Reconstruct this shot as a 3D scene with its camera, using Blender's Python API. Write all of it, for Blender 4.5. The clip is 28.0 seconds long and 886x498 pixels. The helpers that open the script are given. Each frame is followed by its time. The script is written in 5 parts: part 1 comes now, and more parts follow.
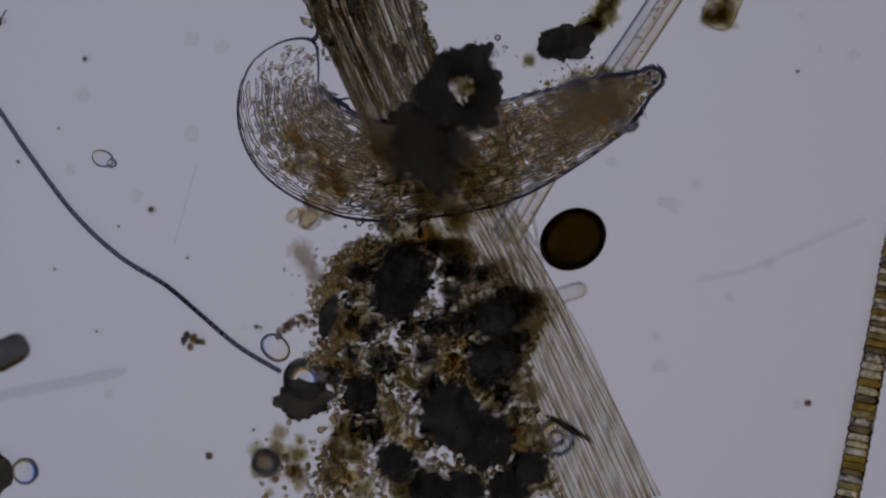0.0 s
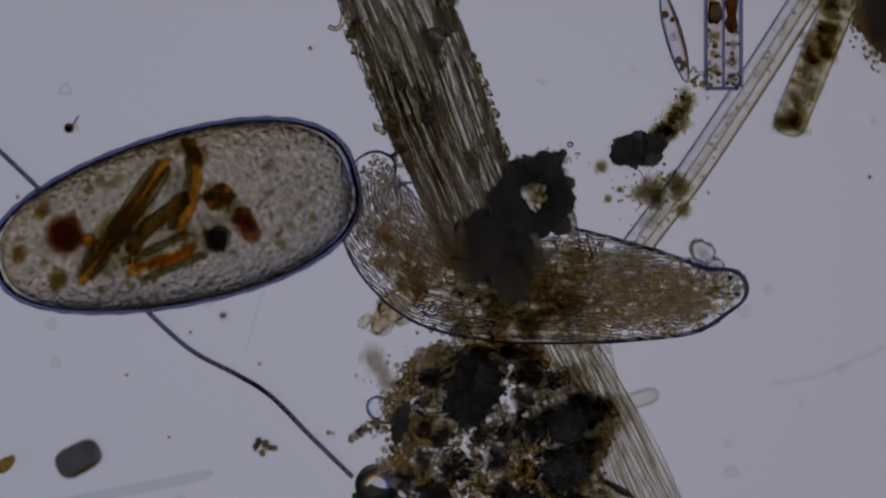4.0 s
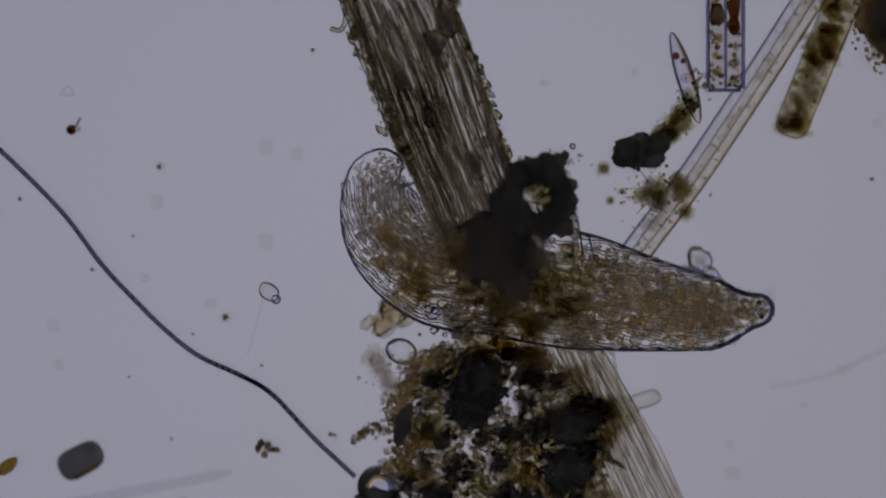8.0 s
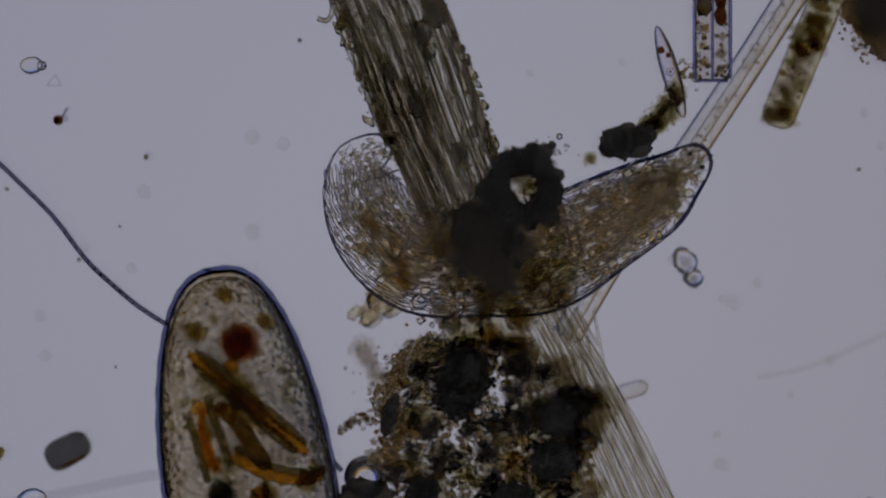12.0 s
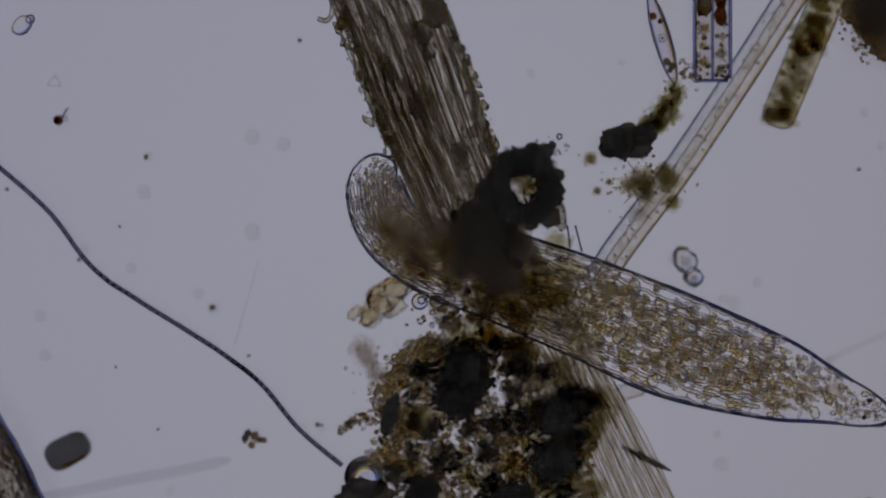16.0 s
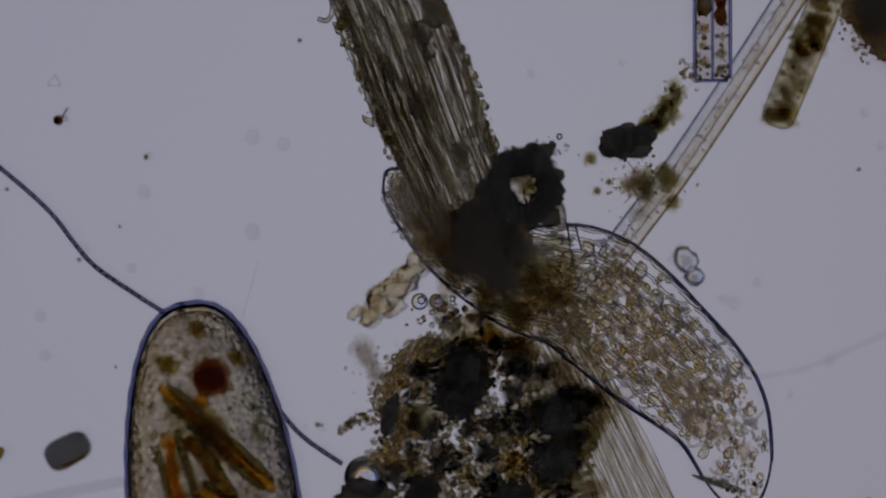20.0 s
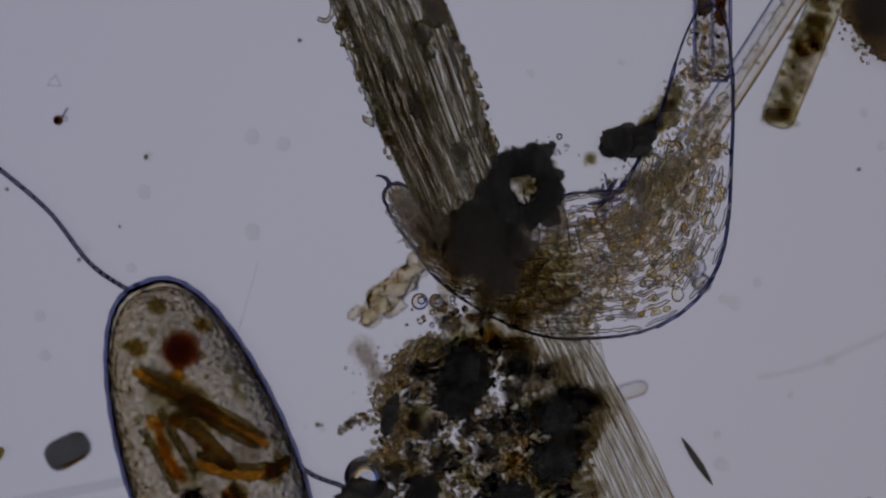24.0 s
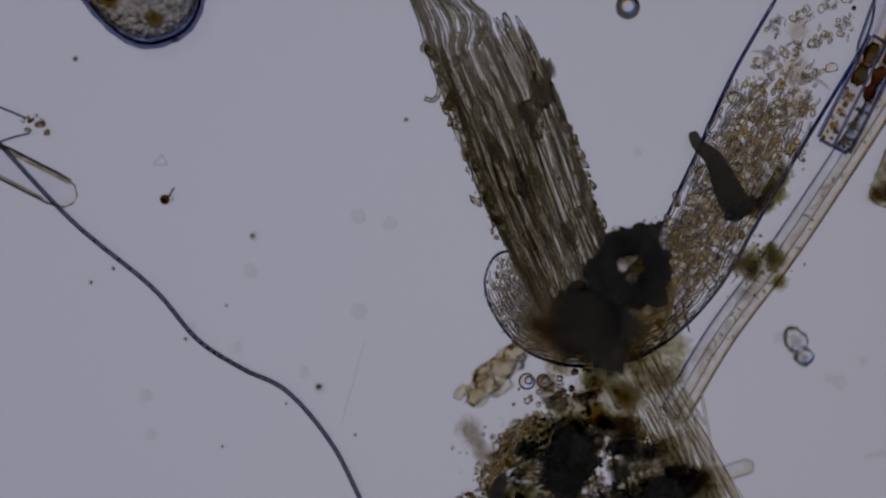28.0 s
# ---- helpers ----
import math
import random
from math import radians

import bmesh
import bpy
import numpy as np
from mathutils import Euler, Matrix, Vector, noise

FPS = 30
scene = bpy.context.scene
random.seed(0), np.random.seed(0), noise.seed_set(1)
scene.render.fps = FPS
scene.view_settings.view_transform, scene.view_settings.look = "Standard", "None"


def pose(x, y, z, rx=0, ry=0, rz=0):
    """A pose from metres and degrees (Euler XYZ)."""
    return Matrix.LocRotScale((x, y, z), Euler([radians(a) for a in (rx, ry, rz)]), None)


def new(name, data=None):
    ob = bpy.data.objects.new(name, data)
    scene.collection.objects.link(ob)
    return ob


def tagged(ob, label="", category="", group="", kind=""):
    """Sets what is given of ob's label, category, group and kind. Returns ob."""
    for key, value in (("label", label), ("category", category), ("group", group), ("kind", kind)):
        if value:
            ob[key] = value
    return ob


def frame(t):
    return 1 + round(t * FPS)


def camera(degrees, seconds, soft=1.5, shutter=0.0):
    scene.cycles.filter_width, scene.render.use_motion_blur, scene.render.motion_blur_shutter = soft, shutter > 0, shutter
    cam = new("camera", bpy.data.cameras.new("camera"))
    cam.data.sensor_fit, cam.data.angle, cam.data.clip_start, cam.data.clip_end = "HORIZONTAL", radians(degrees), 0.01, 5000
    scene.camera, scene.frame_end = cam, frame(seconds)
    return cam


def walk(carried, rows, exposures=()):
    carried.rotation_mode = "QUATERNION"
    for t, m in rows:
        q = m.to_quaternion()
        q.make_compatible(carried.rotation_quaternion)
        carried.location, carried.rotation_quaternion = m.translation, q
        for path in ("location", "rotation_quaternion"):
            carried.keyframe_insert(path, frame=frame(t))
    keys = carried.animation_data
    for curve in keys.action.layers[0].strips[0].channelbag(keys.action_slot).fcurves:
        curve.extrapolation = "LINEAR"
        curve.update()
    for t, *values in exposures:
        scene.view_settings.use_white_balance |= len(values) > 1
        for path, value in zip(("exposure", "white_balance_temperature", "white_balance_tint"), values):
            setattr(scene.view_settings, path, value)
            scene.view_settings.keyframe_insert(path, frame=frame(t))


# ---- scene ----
# A drop of pond water on a microscope slide, enlarged a thousandfold: one millimetre here is one micron there.
# Plan units: x to the east, y to the south, U metres each; the plan's middle is (784, 441).
U = 0.0004
LENS = 4.0
HIGH = 784 * U / math.tan(radians(LENS / 2))


def P(x, y, z=0.0):
    """The place over the plan point (x, y), as seen from the eyepiece, at the height z."""
    k = (1 - z / HIGH) * U
    return Vector(((x - 784) * k, (441 - y) * k, z))


def at(x, y, z, turn=0.0, tilt=0.0):
    """The pose of a thing at a plan point, turned clockwise as seen from above."""
    return pose(*P(x, y, z), 0, tilt, -turn)


# ---- camera ----
cam = camera(LENS, 28.0, soft=2.0)
cam.data.dof.use_dof = True
cam.data.dof.focus_distance = HIGH - 0.082
cam.data.dof.aperture_fstop = 1.6
scene.cycles.max_bounces = 32
scene.cycles.transmission_bounces = 32
scene.cycles.transparent_max_bounces = 48
walk(cam, [(t, pose(x * U, -y * U, HIGH)) for t, x, y in (
    (0, 108, 173), (0.2, 108, 173), (0.3, 114, 166), (0.4, 126, 156), (0.5, 154, 125), (1, 154, 121), (2, 153, 119), (3, 151, 118), (3.1, 131, 101), (3.2, 100, 77), (3.3, 52, 46), (3.4, 26, 29), (3.5, -1, 1), (3.6, -9, -7), (4, -19, -14), (4.5, -21, -15), (6.5, -23, -17), (9, -23, -17), (9.4, -20, -14), (9.6, -17, -12), (9.7, -7, -4), (9.8, -2, -1), (10, 1, 1), (12.5, 0, 0), (14.5, 0, 0), (26.5, 0, 0), (26.6, -8, -5), (26.7, -32, -22), (26.8, -63, -46), (26.9, -83, -62), (27, -97, -72), (27.1, -122, -91), (27.2, -140, -103), (27.5, -142, -106), (27.8, -144, -107), (27.9, -165, -123), (28, -188, -140))])

# ---- light: the lamp under the stage, and an added even fill that lifts the blacks ----
world = bpy.data.worlds.new("room")
world.use_nodes = True
scene.world = world
world.node_tree.nodes["Background"].inputs["Color"].default_value = (0.85, 0.83, 0.95, 1)
world.node_tree.nodes["Background"].inputs["Strength"].default_value = 0.52

# ---- materials ----


def nodes_of(name):
    mat = bpy.data.materials.new(name)
    mat.use_nodes = True
    tree = mat.node_tree
    tree.nodes.clear()
    out = tree.nodes.new("ShaderNodeOutputMaterial")
    return mat, tree, out


def texture(tree, scale, detail=3.0, rough=0.6, stretch=None):
    coord = tree.nodes.new("ShaderNodeTexCoord")
    tex = tree.nodes.new("ShaderNodeTexNoise")
    tex.inputs["Scale"].default_value = scale
    tex.inputs["Detail"].default_value = detail
    tex.inputs["Roughness"].default_value = rough
    if stretch:
        mapping = tree.nodes.new("ShaderNodeMapping")
        mapping.inputs["Scale"].default_value = stretch
        tree.links.new(coord.outputs["Object"], mapping.inputs["Vector"])
        tree.links.new(mapping.outputs["Vector"], tex.inputs["Vector"])
    else:
        tree.links.new(coord.outputs["Object"], tex.inputs["Vector"])
    return tex.outputs["Fac"]


def ramp(tree, fac, stops):
    node = tree.nodes.new("ShaderNodeValToRGB")
    node.color_ramp.elements[0].position, node.color_ramp.elements[0].color = stops[0][0], (*stops[0][1], 1)
    node.color_ramp.elements[1].position, node.color_ramp.elements[1].color = stops[-1][0], (*stops[-1][1], 1)
    for p, c in stops[1:-1]:
        node.color_ramp.elements.new(p).color = (*c, 1)
    tree.links.new(fac, node.inputs["Fac"])
    return node.outputs["Color"]


def mixed(tree, fac, a, b, way="MIX"):
    node = tree.nodes.new("ShaderNodeMix")
    node.data_type, node.blend_type = "RGBA", way
    for value, socket in ((fac, node.inputs[0]), (a, node.inputs[6]), (b, node.inputs[7])):
        if isinstance(value, (int, float)):
            socket.default_value = value
        elif isinstance(value, tuple):
            socket.default_value = (*value, 1)
        else:
            tree.links.new(value, socket)
    return node.outputs[2]


def random_of(tree):
    return tree.nodes.new("ShaderNodeObjectInfo").outputs["Random"]


def clear(name, tint, other=None, ior=1.08, grain=0.0, bump=0.0, bump_scale=300.0, low=0.6, rough=0.0, stretch=None, islands=False):
    """Tissue, cell sap or silica that light passes through: it bends light and takes some of its colour away."""
    mat, tree, out = nodes_of(name)
    col = tint
    if other:
        pick = tree.nodes.new("ShaderNodeNewGeometry").outputs["Random Per Island"] if islands else random_of(tree)
        col = mixed(tree, pick, tint, other)
    if grain:
        spots = ramp(tree, texture(tree, grain, 4.0, 0.7, stretch), [(0.35, (low, low * 0.97, low * 0.93)), (0.6, (1, 1, 1))])
        col = mixed(tree, 1.0, col, spots, "MULTIPLY")
    glass = tree.nodes.new("ShaderNodeBsdfGlass")
    glass.inputs["IOR"].default_value = ior
    glass.inputs["Roughness"].default_value = rough
    if isinstance(col, tuple):
        glass.inputs["Color"].default_value = (*col, 1)
    else:
        tree.links.new(col, glass.inputs["Color"])
    if bump:
        b = tree.nodes.new("ShaderNodeBump")
        b.inputs["Strength"].default_value = 1.0
        b.inputs["Distance"].default_value = bump
        tree.links.new(texture(tree, bump_scale, 2.0, 0.5, stretch), b.inputs["Height"])
        tree.links.new(b.outputs["Normal"], glass.inputs["Normal"])
    tree.links.new(glass.outputs[0], out.inputs["Surface"])
    return mat


def film(name, tint, other=None, grain=0.0, low=0.6, stretch=None):
    """A thin stained film that only takes light away."""
    mat, tree, out = nodes_of(name)
    col = tint
    if other:
        col = mixed(tree, random_of(tree), tint, other)
    if grain:
        spots = ramp(tree, texture(tree, grain, 4.0, 0.7, stretch), [(0.35, (low, low * 0.95, low * 0.88)), (0.62, (1, 1, 1))])
        col = mixed(tree, 1.0, col, spots, "MULTIPLY")
    b = tree.nodes.new("ShaderNodeBsdfTransparent")
    if isinstance(col, tuple):
        b.inputs["Color"].default_value = (*col, 1)
    else:
        tree.links.new(col, b.inputs["Color"])
    tree.links.new(b.outputs[0], out.inputs["Surface"])
    return mat


def fuzz(name, tint, other, low, grain=5.0, start=0.45, soil=0.0):
    """A soft clot that takes light away and thins out to nothing at its edge (pieces have radius 1)."""
    mat, tree, out = nodes_of(name)
    spots = ramp(tree, texture(tree, grain, 5.0, 0.75), [(0.36, (low, low * 0.95, low * 0.86)), (0.62, (1, 1, 1))])
    col = mixed(tree, 1.0, mixed(tree, random_of(tree), tint, other), spots, "MULTIPLY")
    size = tree.nodes.new("ShaderNodeVectorMath")
    size.operation = "LENGTH"
    flat = tree.nodes.new("ShaderNodeVectorMath")
    flat.operation = "MULTIPLY"
    flat.inputs[1].default_value = (1.0, 1.0, 0.0)
    tree.links.new(tree.nodes.new("ShaderNodeTexCoord").outputs["Object"], flat.inputs[0])
    tree.links.new(flat.outputs[0], size.inputs[0])
    add = tree.nodes.new("ShaderNodeMath")
    add.operation = "MULTIPLY_ADD"
    add.inputs[1].default_value = 0.9
    tree.links.new(texture(tree, 2.6, 4.0, 0.7), add.inputs[0])
    tree.links.new(size.outputs["Value"], add.inputs[2])
    thin = ramp(tree, add.outputs[0], [(start + 0.2, (0, 0, 0)), (1.2, (1, 1, 1))])
    b = tree.nodes.new("ShaderNodeBsdfTransparent")
    tree.links.new(mixed(tree, thin, col, (1.0, 1.0, 1.0)), b.inputs["Color"])
    if soil:
        # opaque grains in it throw some of the added fill light back
        d = tree.nodes.new("ShaderNodeBsdfDiffuse")
        d.inputs["Color"].default_value = (soil, soil * 0.93, soil * 0.78, 1)
        mix = tree.nodes.new("ShaderNodeMixShader")
        tree.links.new(mixed(tree, thin, (0.18, 0.18, 0.18), (0.0, 0.0, 0.0)), mix.inputs[0])
        tree.links.new(b.outputs[0], mix.inputs[1])
        tree.links.new(d.outputs[0], mix.inputs[2])
        tree.links.new(mix.outputs[0], out.inputs["Surface"])
    else:
        tree.links.new(b.outputs[0], out.inputs["Surface"])
    return mat


def solid(name, a, b, scale=120.0, rough=0.8, bump=0.002, thin=(0.5, 0.42, 0.28)):
    mat, tree, out = nodes_of(name)
    p = tree.nodes.new("ShaderNodeBsdfPrincipled")
    p.inputs["Roughness"].default_value = rough
    fac = texture(tree, scale, 5.0, 0.7)
    tree.links.new(ramp(tree, fac, [(0.3, a), (0.7, b)]), p.inputs["Base Color"])
    bp = tree.nodes.new("ShaderNodeBump")
    bp.inputs["Distance"].default_value = bump
    tree.links.new(fac, bp.inputs["Height"])
    tree.links.new(bp.outputs["Normal"], p.inputs["Normal"])
    # thin spots let some brown light through
    leak = tree.nodes.new("ShaderNodeBsdfTransparent")
    leak.inputs["Color"].default_value = (*thin, 1)
    mix = tree.nodes.new("ShaderNodeMixShader")
    spots = ramp(tree, texture(tree, 90, 5.0, 0.75), [(0.40, (0.36, 0.36, 0.36)), (0.72, (0.97, 0.97, 0.97))])
    tree.links.new(spots, mix.inputs[0])
    tree.links.new(p.outputs[0], mix.inputs[1])
    tree.links.new(leak.outputs[0], mix.inputs[2])
    tree.links.new(mix.outputs[0], out.inputs["Surface"])
    return mat


GLASS = clear("slide_glass", (0.99, 0.995, 0.995), ior=1.5)
HUMUS = solid("humus", (0.05, 0.04, 0.025), (0.2, 0.15, 0.08), 160, thin=(0.72, 0.58, 0.34))
SOOT = solid("black_soil", (0.014, 0.014, 0.012), (0.036, 0.035, 0.03), 160, thin=(0.4, 0.37, 0.3))
OLIVE_SOLID = film("olive_soil", (0.66, 0.64, 0.48), (0.78, 0.76, 0.6), 150, 0.6)
FIBRE = clear("plant_fibre", (0.985, 0.98, 0.95), (1.0, 1.0, 0.98), 1.13, 150, 0.002, 260, 0.88, stretch=(1, 0.35, 1))
FIBRE_DARK = clear("brown_plant_fibre", (0.84, 0.825, 0.74), (0.95, 0.94, 0.89), 1.11, 110, 0.002, 260, 0.78, stretch=(1, 0.35, 1))
FIBRE_PALE = clear("pale_plant_fibre", (0.96, 0.95, 0.9), (0.985, 0.985, 0.96), 1.045, 120, 0.0006, 150, 0.88, stretch=(1, 0.25, 1))
STEM_LINE = clear("dark_fibre", (0.42, 0.38, 0.28), (0.6, 0.56, 0.42), 1.05)
PITH = film("pith", (0.95, 0.945, 0.91), grain=90, low=0.8, stretch=(1, 0.3, 1))
BARK_CELL = clear("bark_cell", (0.98, 0.96, 0.86), (0.87, 0.83, 0.68), 1.1, 200, 0.002, 260)
HULL = clear("hyaline_tube", (0.975, 0.975, 0.96), ior=1.045, grain=60, low=0.9)
GRAIN = clear("mineral_grain", (0.92, 0.85, 0.68), (0.98, 0.98, 1.0), 1.12, islands=True)
GRAIN_ONE = clear("clear_grain", (0.92, 0.85, 0.68), (0.98, 0.98, 1.0), 1.12)
GRAIN_BROWN = clear("brown_grain", (0.8, 0.68, 0.42), (0.94, 0.88, 0.68), 1.1, 200)
PELLICLE = clear("pellicle", (0.955, 0.945, 0.905), ior=1.12, grain=260, bump=0.0006, bump_scale=260, low=0.84)
FOOD_BROWN = clear("brown_food_ball", (0.46, 0.27, 0.15), ior=1.03, grain=150, low=0.6)
FOOD_OLIVE = clear("olive_food_ball", (0.62, 0.52, 0.24), ior=1.03, grain=150)
BLOCK = clear("grey_block", (0.4, 0.4, 0.39), ior=1.02, grain=60, low=0.7)
FOOD_DARK = clear("dark_food_ball", (0.28, 0.26, 0.2), ior=1.03, grain=150)
# olive tint painted as shade beside the orange algae, also a filament band
SHADE_BAND = clear("shade_band", (0.66, 0.6, 0.38), ior=1.03, grain=150, bump=0.001, bump_scale=220)
ALGA_ORANGE = clear("orange_alga", (1.0, 0.74, 0.24), (0.97, 0.66, 0.18), 1.03, 160, 0.0006, 200, 0.7)
CELL_CLEAR = clear("clear_body_cell", (0.99, 0.985, 0.975), (0.975, 0.965, 0.94), 1.13, 200, 0.006, 330, 0.93)
CELL_BROWN = clear("brown_body_cell", (0.955, 0.9, 0.78), (0.985, 0.965, 0.92), 1.13, 200, 0.006, 330, 0.88)
WRINKLE = clear("body_wrinkle", (0.92, 0.9, 0.9), (1.0, 1.0, 0.98), 1.13, islands=True)
LOBE = clear("body_cell", (0.96, 0.93, 0.84), (1.0, 0.99, 0.95), 1.12)
SPARKLE = clear("body_granule", (1.0, 0.95, 0.78), (1.0, 1.0, 1.0), 1.18, islands=True)
GUT_GRAIN = clear("gut_granule", (0.93, 0.85, 0.62), (1.0, 0.96, 0.84), 1.12, islands=True)
ROD_WALL = clear("olive_rod_wall", (0.86, 0.84, 0.72), ior=1.03, grain=120, bump=0.001, bump_scale=200, low=0.8)
STRAND = clear("muscle_strand", (0.95, 0.94, 0.95), (1.0, 0.99, 0.98), 1.13)
CUTICLE = clear("cuticle", (0.78, 0.78, 0.86), ior=1.1)
MUSCLE = clear("muscle", (0.95, 0.93, 0.9), (1.0, 0.99, 0.96), 1.12)
# blue black of the blurred outline, put into the tint of thick edges
RIM = clear("outline_shade", (0.58, 0.6, 0.82), ior=1.1)
BOX_WALL = clear("box_wall", (0.88, 0.86, 0.84), ior=1.045)
CLAW = clear("claw", (0.5, 0.5, 0.55), ior=1.2)
THREAD = clear("alga_thread", (0.4, 0.4, 0.48), ior=1.06)
BAND_DARK = clear("dark_cell_band", (0.46, 0.42, 0.32), (0.6, 0.53, 0.37), 1.06, 120)
BAND_PALE = clear("pale_cell", (0.93, 0.9, 0.78), (0.87, 0.81, 0.62), 1.05, 150)
EGG = clear("brown_shell", (0.42, 0.39, 0.29), ior=1.05, grain=120, low=0.75)
BUBBLE = clear("air_bubble", (0.98, 0.98, 1.0), ior=1.2)
VESICLE_SKIN = clear("vesicle_skin", (1.0, 1.0, 1.0), ior=0.93)
SILICA = clear("silica", (0.97, 0.97, 0.98), ior=1.08)
# dark blue of the refracted body edge, put into the tint
EDGE_SHADE = clear("edge_shade", (0.44, 0.46, 0.62), ior=1.03)
CYTOPLASM = clear("cytoplasm", (0.94, 0.915, 0.85), ior=1.1, grain=300, bump=0.0052, bump_scale=310, low=0.74)
DUSTY = clear("sparkling_grain", (0.95, 0.88, 0.7), (0.99, 0.99, 1.0), 1.16, islands=True)
GOLD_DUST = clear("golden_dust", (0.82, 0.76, 0.58), (1.0, 0.96, 0.86), 1.14, islands=True)
FAINT = clear("faint_cell", (0.97, 0.97, 0.96), ior=1.015)
SPINDLE_WALL = clear("spindle_wall", (0.92, 0.9, 0.93), ior=1.13)
YELLOW_SOFT = clear("yellow_cell", (0.96, 0.93, 0.82), (0.98, 0.96, 0.9), 1.05, 60, 0.003, 120, low=0.85)
SOFT = clear("soft_clear_cell", (0.95, 0.96, 0.99), ior=1.11, bump=0.003, bump_scale=90)
GREY_ROD = clear("grey_rod", (0.93, 0.93, 0.935), ior=1.005)
FUZZ_OLIVE = fuzz("olive_clot", (0.78, 0.77, 0.6), (0.88, 0.87, 0.74), 0.7)
FUZZ_BROWN = fuzz("brown_clot", (0.76, 0.71, 0.57), (0.88, 0.84, 0.72), 0.6, soil=0.0)
FUZZ_GOLD = fuzz("golden_clot", (0.84, 0.7, 0.4), (0.92, 0.84, 0.6), 0.6)
FUZZ_BLACK = fuzz("black_clot", (0.42, 0.385, 0.31), (0.62, 0.57, 0.46), 0.4, grain=9.0, soil=0.11)
FUZZ_RUST = fuzz("rusty_food", (0.68, 0.4, 0.22), (0.76, 0.48, 0.28), 0.7, start=0.62)
FUZZ_MOSS = fuzz("moss_food", (0.82, 0.73, 0.45), (0.87, 0.8, 0.54), 0.7, start=0.6)
FUZZ_INK = fuzz("inky_food", (0.33, 0.32, 0.28), (0.4, 0.38, 0.32), 0.75, start=0.68)
FUZZ_AMBER = fuzz("amber_food", (1.0, 0.76, 0.28), (0.98, 0.68, 0.22), 0.75, start=0.6)
FUZZ_TAN = fuzz("tan_flesh", (0.93, 0.9, 0.85), (0.98, 0.965, 0.94), 0.86)
FUZZ_GREY = fuzz("grey_clot", (0.86, 0.85, 0.83), (0.95, 0.94, 0.93), 0.8)
OLIVE = film("olive_fluff", (0.8, 0.78, 0.6), (0.9, 0.88, 0.76), 150, 0.7)

# ---- mesh helpers ----


def mesh_of(bm, name, mat):
    for f in bm.faces:
        f.smooth = True
    me = bpy.data.meshes.new(name)
    bm.to_mesh(me)
    bm.free()
    me.materials.append(mat)
    return me


def put(name, me, parent, m=None, label=""):
    ob = new(name, me)
    ob.parent = parent
    if m is not None:
        ob.matrix_basis = m
    if label:
        ob["label"] = label
    return ob


def part(name, bm, mat, parent, label=""):
    return put(name, mesh_of(bm, name, mat), parent, None, label)


def thing(name, x, y, z, label, category, group="", turn=0.0):
    ob = new(name)
    ob.empty_display_size = 0.01
    ob.matrix_basis = at(x, y, z, turn)
    return tagged(ob, label, category, group)


def ball(bm, c, r, sub=2, rough=0.0, freq=1.0, seed=0, squash=(1, 1, 1), turn=0.0):
    """A ball or lump, r in plan units, round c (metres)."""
    made = bmesh.ops.create_icosphere(bm, subdivisions=sub, radius=1.0)["verts"]
    spin = Matrix.Rotation(-radians(turn), 3, "Z")
    off = Vector((seed * 3.7, seed * 1.9, seed * 5.3))
    for v in made:
        n = v.co.normalized()
        k = 1.0
        if rough:
            k += rough * (noise.noise(n * freq + off) + 0.5 * noise.noise(n * freq * 2.3 + off) + 0.3 * noise.noise(n * freq * 5 + off))
        v.co = Vector(c) + spin @ Vector((n.x * k * squash[0], n.y * k * squash[1], n.z * k * squash[2])) * r * U
    return bm


def tube(bm, pts, radii, sides=10, flat=1.0):
    """A tube through pts (metres) with radii in plan units, closed at both ends."""
    rings = []
    for i, p in enumerate(pts):
        d = (Vector(pts[min(i + 1, len(pts) - 1)]) - Vector(pts[max(i - 1, 0)])).normalized()
        side = d.cross(Vector((0, 0, 1)))
        side = side.normalized() if side.length > 1e-6 else Vector((1, 0, 0))
        up = side.cross(d)
        r = radii[i] * U
        rings.append([bm.verts.new(Vector(p) + (side * math.cos(a) + up * math.sin(a) * flat) * r)
                      for a in (2 * math.pi * k / sides for k in range(sides))])
    for a, b in zip(rings, rings[1:]):
        for k in range(sides):
            bm.faces.new((a[k], a[(k + 1) % sides], b[(k + 1) % sides], b[k]))
    bm.faces.new(rings[0][::-1])
    bm.faces.new(rings[-1])
    return bm


def spline(pts, n):
    """n points along a smooth line through pts."""
    pts = [Vector(p) for p in pts]
    out = []
    for i in range(n):
        s = (len(pts) - 1) * i / (n - 1)
        k = min(int(s), len(pts) - 2)
        f = s - k
        a, b, c, d = pts[max(k - 1, 0)], pts[k], pts[k + 1], pts[min(k + 2, len(pts) - 1)]
        out.append(0.5 * ((2 * b) + (c - a) * f + (2 * a - 5 * b + 4 * c - d) * f * f + (3 * b - a - 3 * c + d) * f ** 3))
    return out


def rod(bm, a, b, r, sides=10, ends=0.5, flat=1.0):
    """A rod with rounded ends from a to b (metres)."""
    a, b = Vector(a), Vector(b)
    d = (b - a).normalized() * r * U
    pts = [a, a + d * ends * 0.3, a + d * ends] + [a.lerp(b, f) for f in (0.25, 0.5, 0.75)] + [b - d * ends, b - d * ends * 0.3, b]
    return tube(bm, pts, [r * 0.25, r * 0.75, r, r, r, r, r, r * 0.75, r * 0.25], sides, flat)


def loc(x, y, z=0.0):
    """A place inside a thing, in plan units from its middle."""
    return Vector((x * U, -y * U, z))


